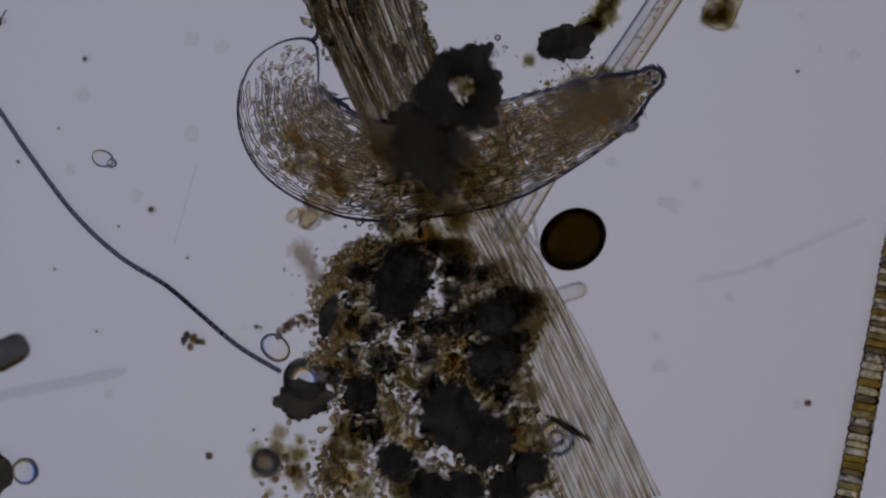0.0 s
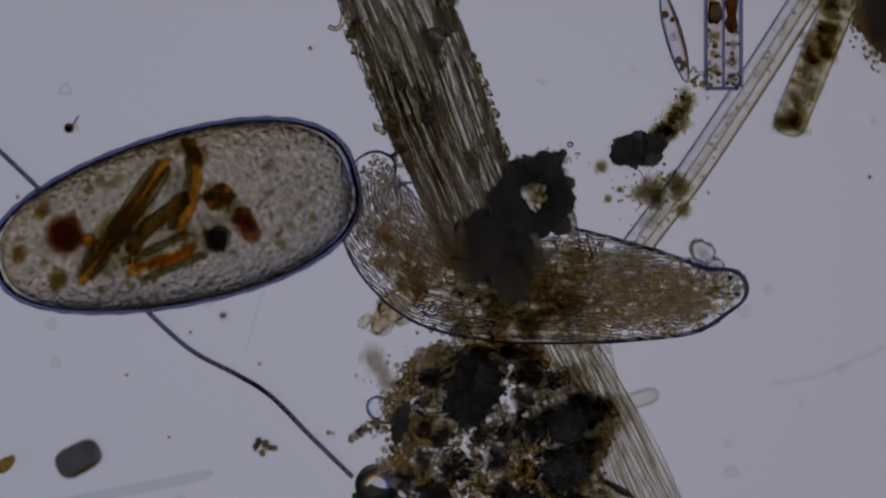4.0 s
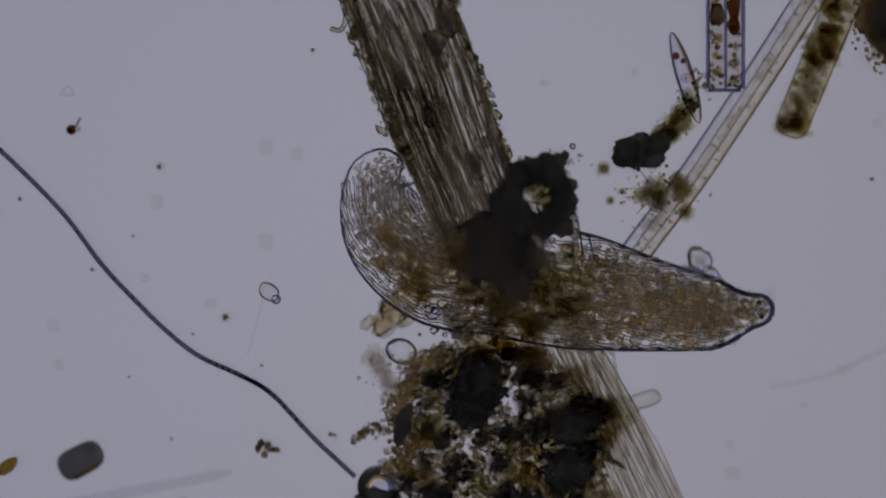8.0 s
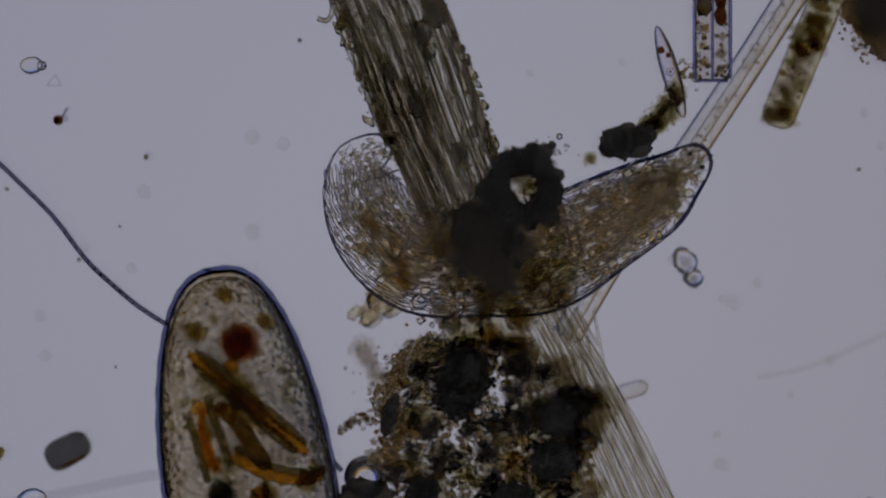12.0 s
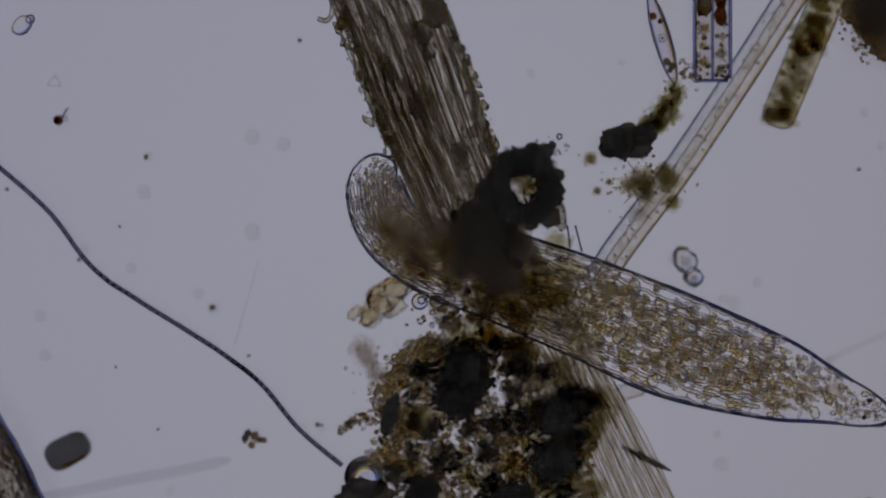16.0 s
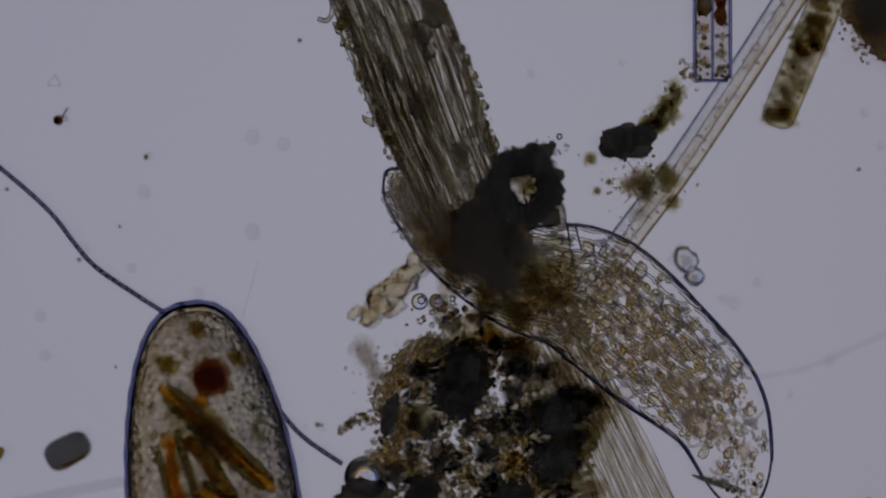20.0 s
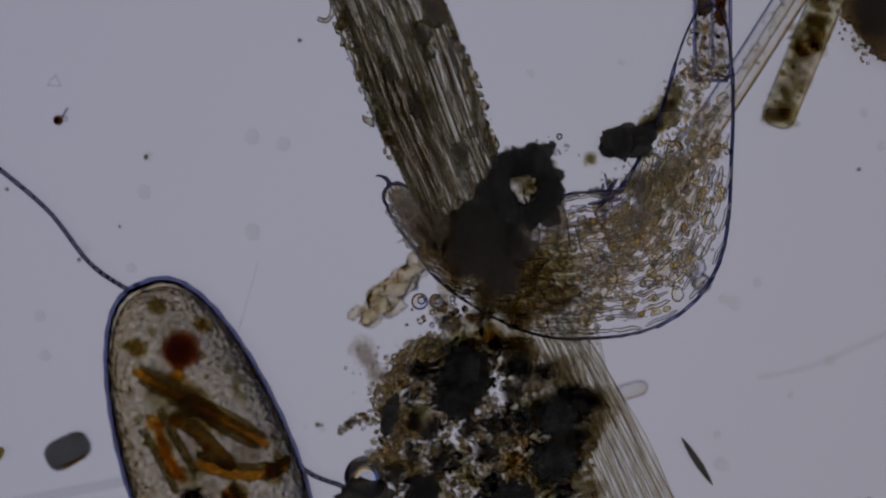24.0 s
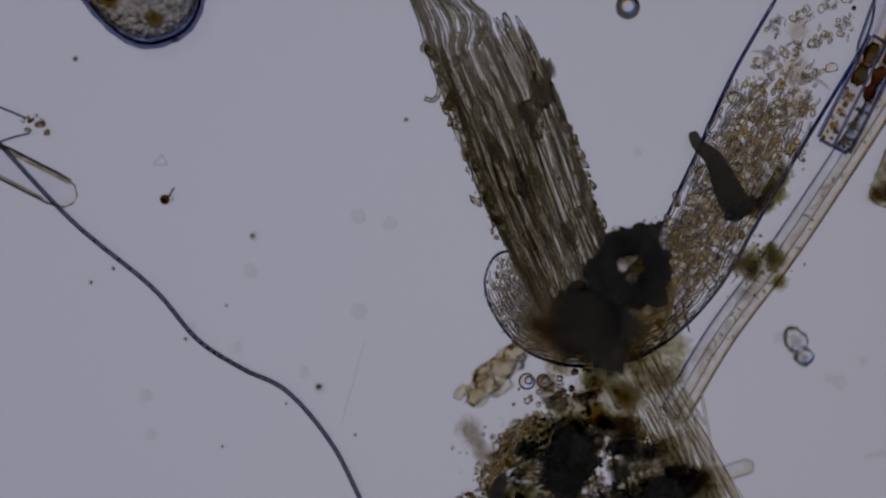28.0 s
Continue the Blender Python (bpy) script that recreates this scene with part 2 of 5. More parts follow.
CLOTS = {}


def clot(name, mat, parent, c, r, i=0, flat=0.3, turn=0.0, long=1.0):
    """A soft clot of matter, r in plan units."""
    if mat not in CLOTS:
        CLOTS[mat] = [mesh_of(ball(bmesh.new(), (0, 0, 0), 1 / U, 3, 0.12, 1.6, k * 3 + 1), name, mat) for k in range(3)]
    m = Matrix.Translation(c) @ Matrix.Rotation(-radians(turn), 4, "Z") @ Matrix.Diagonal((r * U * long, r * U, r * U * flat, 1))
    return put(name, CLOTS[mat][i % 3], parent, m)


# ---- structure ----
def structure():
    bm = bmesh.new()
    bmesh.ops.create_cube(bm, size=1.0, matrix=Matrix.Translation((0, 0, -0.05)) @ Matrix.Diagonal((3.0, 2.2, 0.1, 1)))
    bmesh.ops.bevel(bm, geom=bm.edges[:], offset=0.01, segments=2, affect="EDGES")
    slide = new("ground", mesh_of(bm, "slide", GLASS))
    for poly in slide.data.polygons:
        poly.use_smooth = False
    tagged(slide, "clear glass microscope slide under the water drop", "glass slide", kind="structure")
    mat, tree, out = nodes_of("lamp_field")
    e = tree.nodes.new("ShaderNodeEmission")
    e.inputs["Strength"].default_value = 0.333
    # condenser fringe painted into the disc's rim: blue on one side, orange on the other
    coord = tree.nodes.new("ShaderNodeTexCoord").outputs["Object"]
    size = tree.nodes.new("ShaderNodeVectorMath")
    size.operation = "LENGTH"
    side = tree.nodes.new("ShaderNodeVectorMath")
    side.operation = "DOT_PRODUCT"
    side.inputs[1].default_value = (-0.12, 0.09, 0.0)
    for node in (size, side):
        tree.links.new(coord, node.inputs[0])
    half = tree.nodes.new("ShaderNodeMath")
    half.operation = "ADD"
    half.inputs[1].default_value = 0.5
    tree.links.new(side.outputs["Value"], half.inputs[0])
    scaled = tree.nodes.new("ShaderNodeMath")
    scaled.operation = "DIVIDE"
    scaled.inputs[1].default_value = 4.5
    tree.links.new(size.outputs["Value"], scaled.inputs[0])
    tints = ramp(tree, half.outputs[0], [(0.2, (1.0, 0.91, 0.78)), (0.5, (0.86, 0.83, 0.96)), (0.8, (0.62, 0.72, 1.0))])
    ring = ramp(tree, scaled.outputs[0], [(0.56, (0, 0, 0)), (0.66, (1, 1, 1))])
    rim = ramp(tree, half.outputs[0], [(0.15, (0.9, 0.55, 0.15)), (0.5, (0.1, 0.1, 0.12)), (0.85, (0.12, 0.25, 1.0))])
    near = ramp(tree, scaled.outputs[0], [(0.69, (0, 0, 0)), (0.73, (1, 1, 1))])
    fade = ramp(tree, scaled.outputs[0], [(0.73, (1, 1, 1)), (0.99, (0.0, 0.0, 0.0))])
    lit = mixed(tree, near, mixed(tree, ring, (0.842, 0.817, 0.985), tints), rim)
    # corner falloff and a blue-to-warm cast, painted into the emission colour
    dim = ramp(tree, scaled.outputs[0], [(0.06, (1, 1, 1)), (0.27, (0.92, 0.925, 0.935))])
    lit = mixed(tree, 1.0, lit, dim, "MULTIPLY")
    cast = ramp(tree, half.outputs[0], [(0.36, (0.98, 0.97, 0.955)), (0.64, (0.985, 1.0, 1.045))])
    lit = mixed(tree, 1.0, lit, cast, "MULTIPLY")
    tree.links.new(mixed(tree, 1.0, lit, fade, "MULTIPLY"), e.inputs["Color"])
    tree.links.new(e.outputs[0], out.inputs["Surface"])
    bm = bmesh.new()
    bmesh.ops.create_circle(bm, cap_ends=True, segments=96, radius=4.5)
    lamp = new("backdrop", mesh_of(bm, "backdrop", mat))
    lamp.location = (0, 0, -20)
    # unseen black tube between lamp and stage, added to block the fill from below
    black = solid("light_stop_black", (0.012, 0.012, 0.016), (0.02, 0.02, 0.026), 4, 0.6, thin=(0, 0, 0))
    bm = bmesh.new()
    rings = [[bm.verts.new((r * math.cos(a), r * math.sin(a), z)) for a in (2 * math.pi * k / 64 for k in range(64))]
             for r, z in ((0.98, -0.13), (4.55, -20.02), (4.65, -20.02), (1.08, -0.13))]
    for a, b in ((0, 1), (1, 2), (2, 3), (3, 0)):
        for k in range(64):
            bm.faces.new((rings[a][k], rings[b][k], rings[b][(k + 1) % 64], rings[a][(k + 1) % 64]))
    bmesh.ops.recalc_face_normals(bm, faces=bm.faces[:])
    tagged(new("trim", mesh_of(bm, "light_stop", black)), "unseen black tube added to block fill light below the slide", "lamp tube", kind="structure")
    tagged(lamp, "lavender grey stage lamp field with painted falloff and fringe", "lamp", kind="structure")


# ---- plant stem ----
def stem():
    rnd = random.Random(3)
    st = thing("plant_stem", 760, 150, 0.1, "frayed olive brown plant stem of many long fibres", "plant stem")
    o = P(760, 150, 0.1)
    ys = [-190, -140, -60, 20, 120, 200, 290, 380, 470]
    left = [518, 537, 566, 597, 634, 662, 704, 745, 790]
    right = [622, 642, 752, 792, 832, 858, 890, 915, 935]

    def edge(tab, y):
        return float(np.interp(y, ys, tab))

    for i in range(66):
        f = (i + 0.5) / 66 + rnd.uniform(-0.014, 0.014)
        top = -190 if f < 0.5 else rnd.uniform(-120, -70)
        if rnd.random() < 0.15:
            top = rnd.uniform(-60, 160)
        end = rnd.uniform(400, 470)
        pts, rad = [], []
        r0, z0 = rnd.choice((1.5, 2.2, 3.0, 4.0, 5.2)) * rnd.uniform(0.8, 1.2), rnd.uniform(-24, 24) * math.sqrt(max(0.05, 1 - (2 * f - 1) ** 2))
        ph = rnd.uniform(0, 6)
        # some fibres are rows of short cells
        bead = 0.3 if i % 5 == 1 else 0.04
        for k in range(57):
            y = top + (end - top) * k / 56
            if y < -60 and f < 0.5:
                x = edge(left, y) + (edge(right, y) - edge(left, y)) * min(1, f * 2)
                b = min(1, (-60 - y) / 60)
                x = x * b + (edge(left, y) + (752 + (y + 60) * 0.5 - edge(left, y)) * f) * (1 - b) if y > -120 else x
            else:
                x = edge(left, y) + ((792 + (y - 20) * 0.5 if y < 20 else edge(right, y)) - edge(left, y)) * f
            pts.append(P(x + 4 * math.sin(ph + y * 0.013) + 1.5 * math.sin(ph * 5 + y * 0.05) + rnd.uniform(-0.5, 0.5), y, 0.1 + z0 * U) - o)
            rad.append(r0 * (1 + 0.25 * math.sin(ph * 3 + y * 0.05) + bead * (k % 2 * 2 - 1)) * (0.5 if k in (0, 56) else 1))
        part("fibre", tube(bmesh.new(), pts, rad, 7), FIBRE_DARK if rnd.random() < (0.45 if f < 0.6 else 0.15) else FIBRE, st)
    # the pith between the fibres
    bm = bmesh.new()
    pts = [P((edge(left, y) + edge(right, y)) / 2, y, 0.1) - o for y in range(-60, 471, 20)]
    tube(bm, pts, [(edge(right, y) - edge(left, y)) / 2 * 0.93 for y in range(-60, 471, 20)], 20, 0.25)
    part("pith", bm, PITH, st, "brown translucent pith")
    # torn bark cells along the western edge, some on the eastern
    for i in range(200):
        y = rnd.uniform(-60, 290)
        east = rnd.random() < 0.35
        x = edge(right if east else left, y) + rnd.gauss(0, 7) + (-4 if east else 2)
        part("bark_cell", ball(bmesh.new(), P(x, y, 0.1 + rnd.uniform(-12, 12) * U) - o, rnd.choice((2, 3, 4.5, 7, 9)) * rnd.uniform(0.7, 1.2), 2, 0.8, 2.0, i, (0.6, 1.2, 0.35), rnd.uniform(-60, 20)), BARK_CELL, st)
    for x, y, r in ((815, 268, 17), (822, 290, 12), (768, 20, 26), (745, 60, 20), (760, 90, 16), (690, 130, 18), (735, 190, 18), (676, 205, 15), (655, 150, 12), (835, 235, 10)):
        part("dark_scale", ball(bmesh.new(), P(x, y, 0.1) - o, r, 2, 0.35, 1.6, x, (0.8, 1.2, 0.5), -20), FIBRE_DARK, st)
    for i in range(170):
        y = rnd.uniform(-90, 320)
        x = edge(left, y) + (edge(right, y) - edge(left, y)) * rnd.betavariate(0.9, 1.3)
        part("granule", ball(bmesh.new(), P(x, y, 0.1 + rnd.uniform(-20, 28) * U) - o, rnd.uniform(1.6, 4.2), 1, 0.4, 1.6, i), (GRAIN_ONE, BARK_CELL, GRAIN_BROWN)[i % 3], st)
    for x, y, r in ((768, 20, 34), (745, 62, 26), (815, 270, 24), (735, 190, 22), (690, 130, 22), (780, -20, 24)):
        clot("dark_scale", FUZZ_BLACK, st, P(x, y, 0.115) - o, r, x, 0.3, 60, 1.5)
    # thin dark lines where fibres part
    for i in range(34):
        f, top = rnd.betavariate(1.0, 1.2), rnd.uniform(-60, 160)
        end, ph = top + rnd.uniform(120, 300), rnd.uniform(0, 6)
        line = []
        for k in range(25):
            y = min(top + (end - top) * k / 24, 460)
            line.append(P(edge(left, y) + ((792 + (y - 20) * 0.5 if y < 20 else edge(right, y)) - edge(left, y)) * f + 3 * math.sin(ph + y * 0.015), y + 0.01 * k, 0.113) - o)
        part("dark_fibre", tube(bmesh.new(), line, [0.4] + [rnd.uniform(0.9, 1.7)] * 23 + [0.4], 6), STEM_LINE, st)
    for i in range(26):
        y = rnd.uniform(-60, 300)
        x = edge(left, y) + (edge(right, y) - edge(left, y)) * rnd.uniform(0.05, 0.6)
        clot("dark_streak", FUZZ_BROWN if i % 2 else FUZZ_OLIVE, st, P(x, y, 0.095) - o, rnd.uniform(8, 14), i, 0.5, 64, 3.2)
    # lower stem
    lo = thing("bleached_stem", 1010, 700, 0.06, "pale bleached plant stem of fine parallel fibres", "plant stem")
    o = P(1010, 700, 0.06)
    axis = [(850, 400), (900, 490), (960, 600), (1045, 760), (1110, 900), (1190, 1080)]
    for i in range(26):
        f = (i + 0.5) / 26 * 2 - 1
        r0, z0, ph = rnd.uniform(4, 6.5), rnd.uniform(-16, 16), rnd.uniform(0, 6)
        pts = spline([P(x + f * (64 + 6 * k) * 0.9, y - f * 28, 0.06 + z0 * U) - o for k, (x, y) in enumerate(axis)], 22)
        for k, p in enumerate(pts):
            p.x += 2.5 * U * math.sin(ph + k * 0.9)
        part("fibre", tube(bmesh.new(), pts, [r0] * 22, 8), FIBRE_PALE, lo)
    for i in range(14):
        a, b = rnd.uniform(960, 1060), rnd.uniform(540, 640)
        part("loose_fibre", rod(bmesh.new(), P(a, b, 0.07) - o, P(a + rnd.uniform(20, 60), b + rnd.uniform(60, 140), 0.065) - o, rnd.uniform(1.5, 3), 6), FIBRE_PALE, lo)
    # hooked curl at the stem's edge
    hk = thing("curled_hair", 575, 20, 0.06, "small curled olive plant hair beside the stem", "plant hair")
    o = P(575, 20, 0.06)
    part("hair", tube(bmesh.new(), spline([P(x, y, 0.06) - o for x, y in ((583, -15), (588, 5), (587, 25), (577, 37), (562, 33))], 18), [4.5] * 18, 8), BARK_CELL, hk)


# ---- black lumps and the debris heap ----
def lumps():
    rnd = random.Random(5)
    bl = thing("soil_lump", 915, 330, 0.12, "black soil lump with a light hole, stuck on the stem", "soil lump")
    o = P(915, 330, 0.12)
    for k in range(16):
        a = 2 * math.pi * k / 16
        part("lump", ball(bmesh.new(), P(926 + 46 * math.cos(a), 331 + 46 * math.sin(a), 0.12) - o, 21 + 4 * math.sin(a * 3), 3, 0.45, 2.6, k), SOOT, bl)
        clot("soft_soil", FUZZ_BLACK, bl, P(926 + 54 * math.cos(a), 331 + 56 * math.sin(a), 0.115) - o, 36 - 8 * math.cos(a) + 5 * math.sin(5 * a), k, 0.3, 33 * k)
    for i, (x, y, r) in enumerate(((905, 288, 22), (948, 274, 19), (964, 270, 15), (893, 292, 17), (982, 338, 17), (972, 384, 19), (862, 334, 20), (985, 312, 13), (884, 312, 18), (940, 262, 10), (976, 258, 8), (868, 352, 22))):
        part("lump", ball(bmesh.new(), P(x, y, 0.12) - o, r, 3, 0.34, 2.4, 40 + i), SOOT, bl)
    for i, (x, y, r) in enumerate(((875, 370, 36), (848, 395, 38), (842, 430, 36), (875, 420, 38), (880, 460, 30), (905, 420, 26), (832, 372, 24), (940, 395, 18))):
        part("lump", ball(bmesh.new(), P(x, y, 0.11) - o, r * 0.7, 4, 0.4, 2.6, i + 7, (1, 1, 0.5)), SOOT, bl)
    for i, (x, y, r) in enumerate(((860, 400, 78), (880, 360, 66), (850, 450, 72), (885, 490, 66), (860, 530, 52), (920, 440, 50), (930, 500, 44), (820, 400, 46), (905, 300, 52), (960, 300, 40), (968, 360, 40), (900, 545, 40), (815, 460, 44), (930, 385, 40))):
        clot("soft_soil", FUZZ_BLACK if i in (0, 1, 2, 3, 5, 7, 8, 9, 12) else FUZZ_OLIVE, bl, P(x, y, 0.105) - o, r * 1.25, i, 0.3, 40 * i)
    for i in range(3):
        clot("light_hole", FUZZ_GREY if i % 2 else FUZZ_OLIVE, bl, P(932 + 10 * math.cos(i * 2.4), 333 + 12 * math.sin(i * 2.4), 0.12) - o, 46, i, 0.2, 70 * i)
    for i in range(26):
        part("hole_grain", ball(bmesh.new(), P(rnd.gauss(934, 10), rnd.gauss(331, 11), 0.125) - o, rnd.uniform(2, 5), 1, 0.5, 1.6, i), (GRAIN_ONE, GRAIN_BROWN)[i % 2], bl)
    for i, (x, y, r) in enumerate(((955, 480, 62), (965, 535, 52), (1005, 475, 50), (920, 560, 50), (985, 430, 40), (800, 500, 44), (780, 430, 40), (1000, 520, 46))):
        clot("brown_slime", FUZZ_BROWN if i % 2 else FUZZ_OLIVE, bl, P(x, y, 0.09) - o, r * 1.3, i, 0.2, 47 * i)
    for i in range(90):
        x, y = rnd.gauss(862, 34), rnd.gauss(455, 52)
        part("soil_crumb", ball(bmesh.new(), P(x, y, 0.1 + rnd.uniform(-0.01, 0.01)) - o, rnd.uniform(3, 9), 2, 0.6, 2.2, i), (SOOT, HUMUS, SOOT, BARK_CELL)[i % 4], bl)
    part("flap", ball(bmesh.new(), P(988, 378, 0.11) - o, 24, 3, 0.25, 1.4, 4, (0.55, 1.3, 0.3), -12), CELL_BROWN, bl, "thin clear yellow flap")
    for a, b in (((1009, 440), (1004, 398)), ((1030, 446), (1018, 399))):
        part("bristle", rod(bmesh.new(), P(*a, 0.1) - o, P(*b, 0.1) - o, 1.6, 6), THREAD, bl)
    # grains shed from the lump
    sp = thing("shed_grains", 975, 265, 0.1, "cluster of tiny clear grains beside the black lump", "grains")
    o = P(975, 265, 0.1)
    for i in range(34):
        x, y = rnd.gauss(975, 22), rnd.gauss(268, 16)
        part("grain", ball(bmesh.new(), P(x, y, 0.1) - o, rnd.uniform(1.5, 4), 1, 0.3, 1.5, i), GRAIN, sp)
    part("round_grain", ball(bmesh.new(), P(990, 242, 0.1) - o, 6, 2), BUBBLE, sp)

    hp = thing("debris_heap", 860, 800, 0.06, "dark heap of black and brown soil crumbs on the slide", "debris heap")
    o = P(860, 800, 0.06)
    dark = ((825, 655, 62), (770, 665, 30), (808, 700, 60), (1015, 715, 52), (985, 740, 48), (1050, 705, 28), (692, 742, 20), (748, 873, 46), (790, 815, 38), (908, 913, 78),
            (978, 815, 58), (968, 953, 68), (808, 993, 46), (868, 1043, 50), (1048, 1003, 44), (905, 650, 24), (880, 750, 36), (850, 560, 24), (790, 572, 18), (1000, 870, 32),
            (870, 860, 30), (925, 652, 30), (930, 738, 32), (760, 935, 34), (1010, 1040, 50), (930, 1040, 46), (905, 700, 26), (855, 800, 30), (1020, 780, 30), (725, 800, 24), (700, 840, 24), (960, 660, 22), (745, 655, 26), (730, 700, 22), (765, 760, 26), (880, 610, 24), (930, 750, 30), (735, 745, 18), (830, 760, 24))
    for i, (x, y, r) in enumerate(dark):
        if r > 40:
            part("crumb", ball(bmesh.new(), P(x, y, 0.06 + rnd.uniform(-0.01, 0.02)) - o, r * 0.6, 4, 0.6, 3.2, i + 3, (1, 1, 0.6), rnd.uniform(0, 180)), SOOT, hp)
        clot("soft_soil", FUZZ_BLACK, hp, P(x + rnd.uniform(-0.2, 0.2) * r, y + rnd.uniform(-0.2, 0.2) * r, 0.045) - o, r * 1.35 * rnd.uniform(0.85, 1.1), i, 0.3, rnd.uniform(0, 180), rnd.uniform(1, 1.3))
    part("splinter", ball(bmesh.new(), P(690, 735, 0.08) - o, 34, 3, 0.2, 1.5, 3, (0.42, 1.15, 0.4), 15), SOOT, hp, "black splinter")

    def inside():
        y = rnd.uniform(600, 1070)
        l = np.interp(y, (590, 640, 700, 760, 850, 940, 1060), (800, 700, 690, 690, 700, 700, 640))
        r = np.interp(y, (590, 650, 720, 800, 900, 1060), (930, 990, 1080, 1050, 1060, 1110))
        return rnd.uniform(l, r), y

    # gaps where the lamp shines between the crumbs
    gaps = ((878, 700, 16), (789, 763, 17), (826, 789, 16), (945, 812, 17), (794, 862, 18), (712, 790, 24), (716, 850, 22), (705, 690, 16), (840, 905, 26), (1000, 912, 18), (760, 1000, 26), (890, 980, 20))

    def open_gap(x, y):
        return any(math.hypot(x - a, y - b) < r for a, b, r in gaps)

    def darkness(x, y):
        """How thick the black soil lies at a plan point."""
        near = max(1 - math.hypot(x - a, y - b) / (r * 1.25) for a, b, r in dark)
        p = Vector((x * 0.03, y * 0.03, 2.0))
        return near + 0.45 * noise.noise(p) + 0.3 * noise.noise(p * 3.1)

    for i in range(190):
        x, y = inside()
        if not open_gap(x, y):
            clot("humus_flake", (FUZZ_BROWN, FUZZ_OLIVE, FUZZ_GOLD, FUZZ_OLIVE, FUZZ_BROWN, FUZZ_OLIVE)[i % 6], hp, P(x, y, 0.03 + rnd.uniform(-0.01, 0.03)) - o, rnd.uniform(22, 52), i, 0.3, rnd.uniform(0, 180), rnd.uniform(1, 1.6))
    for i in range(240):
        x, y = inside()
        if i % 3 == 0:
            y = rnd.uniform(600, 1060)
            x = np.interp(y, (590, 640, 700, 760, 850, 940, 1060), (790, 705, 690, 690, 700, 690, 640)) + rnd.gauss(8, 14)
        part("brown_grain" if i % 2 else "grain", ball(bmesh.new(), P(x, y, 0.04 + rnd.uniform(-0.02, 0.03)) - o, rnd.uniform(3, 7.5), 2, 0.7, 2.2, i, (1, 1, 0.8), rnd.uniform(0, 180)), GRAIN_BROWN if i % 2 else GRAIN, hp)
    seed = ball(bmesh.new(), (0, 0, 0), 1 / U, 1)
    corners = [v.co.copy() for v in seed.verts]
    sides = [[v.index for v in f.verts] for f in seed.faces]
    seed.free()

    def dust_of(name, mat, count, small, large, low, high, wanted):
        points, faces = [], []
        for i in range(count):
            x, y = inside()
            if i % 7 == 0:
                y = rnd.uniform(590, 860)
                x = np.interp(y, (590, 640, 700, 760, 850), (785, 700, 690, 690, 700)) + rnd.gauss(4, 16) + 14 * math.sin(y * 0.06)
            if not wanted(x, y):
                continue
            c, r = P(x, y, rnd.uniform(low, high)) - o, rnd.uniform(small, large) * U
            faces += [[k + len(points) for k in f] for f in sides]
            points += [c + v * r * rnd.uniform(0.6, 1.35) for v in corners]
        dust = bpy.data.meshes.new(name)
        dust.from_pydata(points, [], faces)
        dust.shade_smooth()
        dust.materials.append(mat)
        tagged(put(name, dust, hp), kind="stuff")

    dust_of("grain_dust", DUSTY, 2900, 1.8, 5.6, 0.02, 0.065, lambda x, y: darkness(x, y) < 0.45)
    dust_of("golden_dust", GOLD_DUST, 3400, 2.0, 6.2, 0.02, 0.065, lambda x, y: darkness(x, y) < 0.5)
    dust_of("soil_dust", SOOT, 7000, 2.0, 6.5, 0.02, 0.07, lambda x, y: darkness(x, y) > 0.44 and not (open_gap(x, y) and rnd.random() < 0.85))
    # loose crumbs between stem and heap
    nk = thing("crumb_bridge", 800, 575, 0.05, "loose golden brown crumbs under the stem", "crumbs")
    o = P(800, 575, 0.05)
    for i in range(80):
        x, y = rnd.gauss(815, 38), rnd.gauss(568, 22)
        part("crumb", ball(bmesh.new(), P(x, y, 0.05 + rnd.uniform(-0.01, 0.03)) - o, rnd.uniform(2, 7), 2, 0.6, 2.2, i), (GRAIN_BROWN, GRAIN_BROWN, DUSTY, GRAIN_ONE, HUMUS)[i % 5], nk)
        if i % 6 == 0:
            clot("soft_crumb", (FUZZ_OLIVE, FUZZ_BROWN, FUZZ_GOLD)[i // 6 % 3], nk, P(rnd.gauss(835, 42), rnd.gauss(575, 22), 0.05) - o, rnd.uniform(26, 50), i, 0.3, 50 * i)
    # fluff west of the heap
    fl = thing("grey_fluff", 650, 650, 0.05, "faint grey fluff of tiny grains beside the heap", "fluff")
    o = P(650, 650, 0.05)
    for i in range(40):
        part("grain", ball(bmesh.new(), P(rnd.gauss(655, 18), rnd.gauss(645, 22), 0.05) - o, rnd.uniform(1.5, 4), 1, 0.7, 1.6, i), FAINT if i % 3 else GRAIN, fl)
    for i in range(5):
        clot("haze", FUZZ_GREY, fl, P(640 + 8 * i, 615 + 15 * i, 0.04) - o, rnd.uniform(26, 50), i, 0.3, 60 * i)
    fl = thing("golden_crumbs", 632, 752, 0.05, "small golden brown crumbs beside the heap", "crumbs")
    o = P(632, 752, 0.05)
    for i in range(46):
        a = rnd.uniform(0, 1)
        part("crumb", ball(bmesh.new(), P(602 + 80 * a + rnd.gauss(0, 5), 765 - 25 * math.sin(a * 3) + rnd.gauss(0, 9), 0.05) - o, rnd.uniform(1.6, 4.5), 2, 0.7, 2, i), (GRAIN_BROWN, GRAIN, HUMUS)[i % 3], fl)
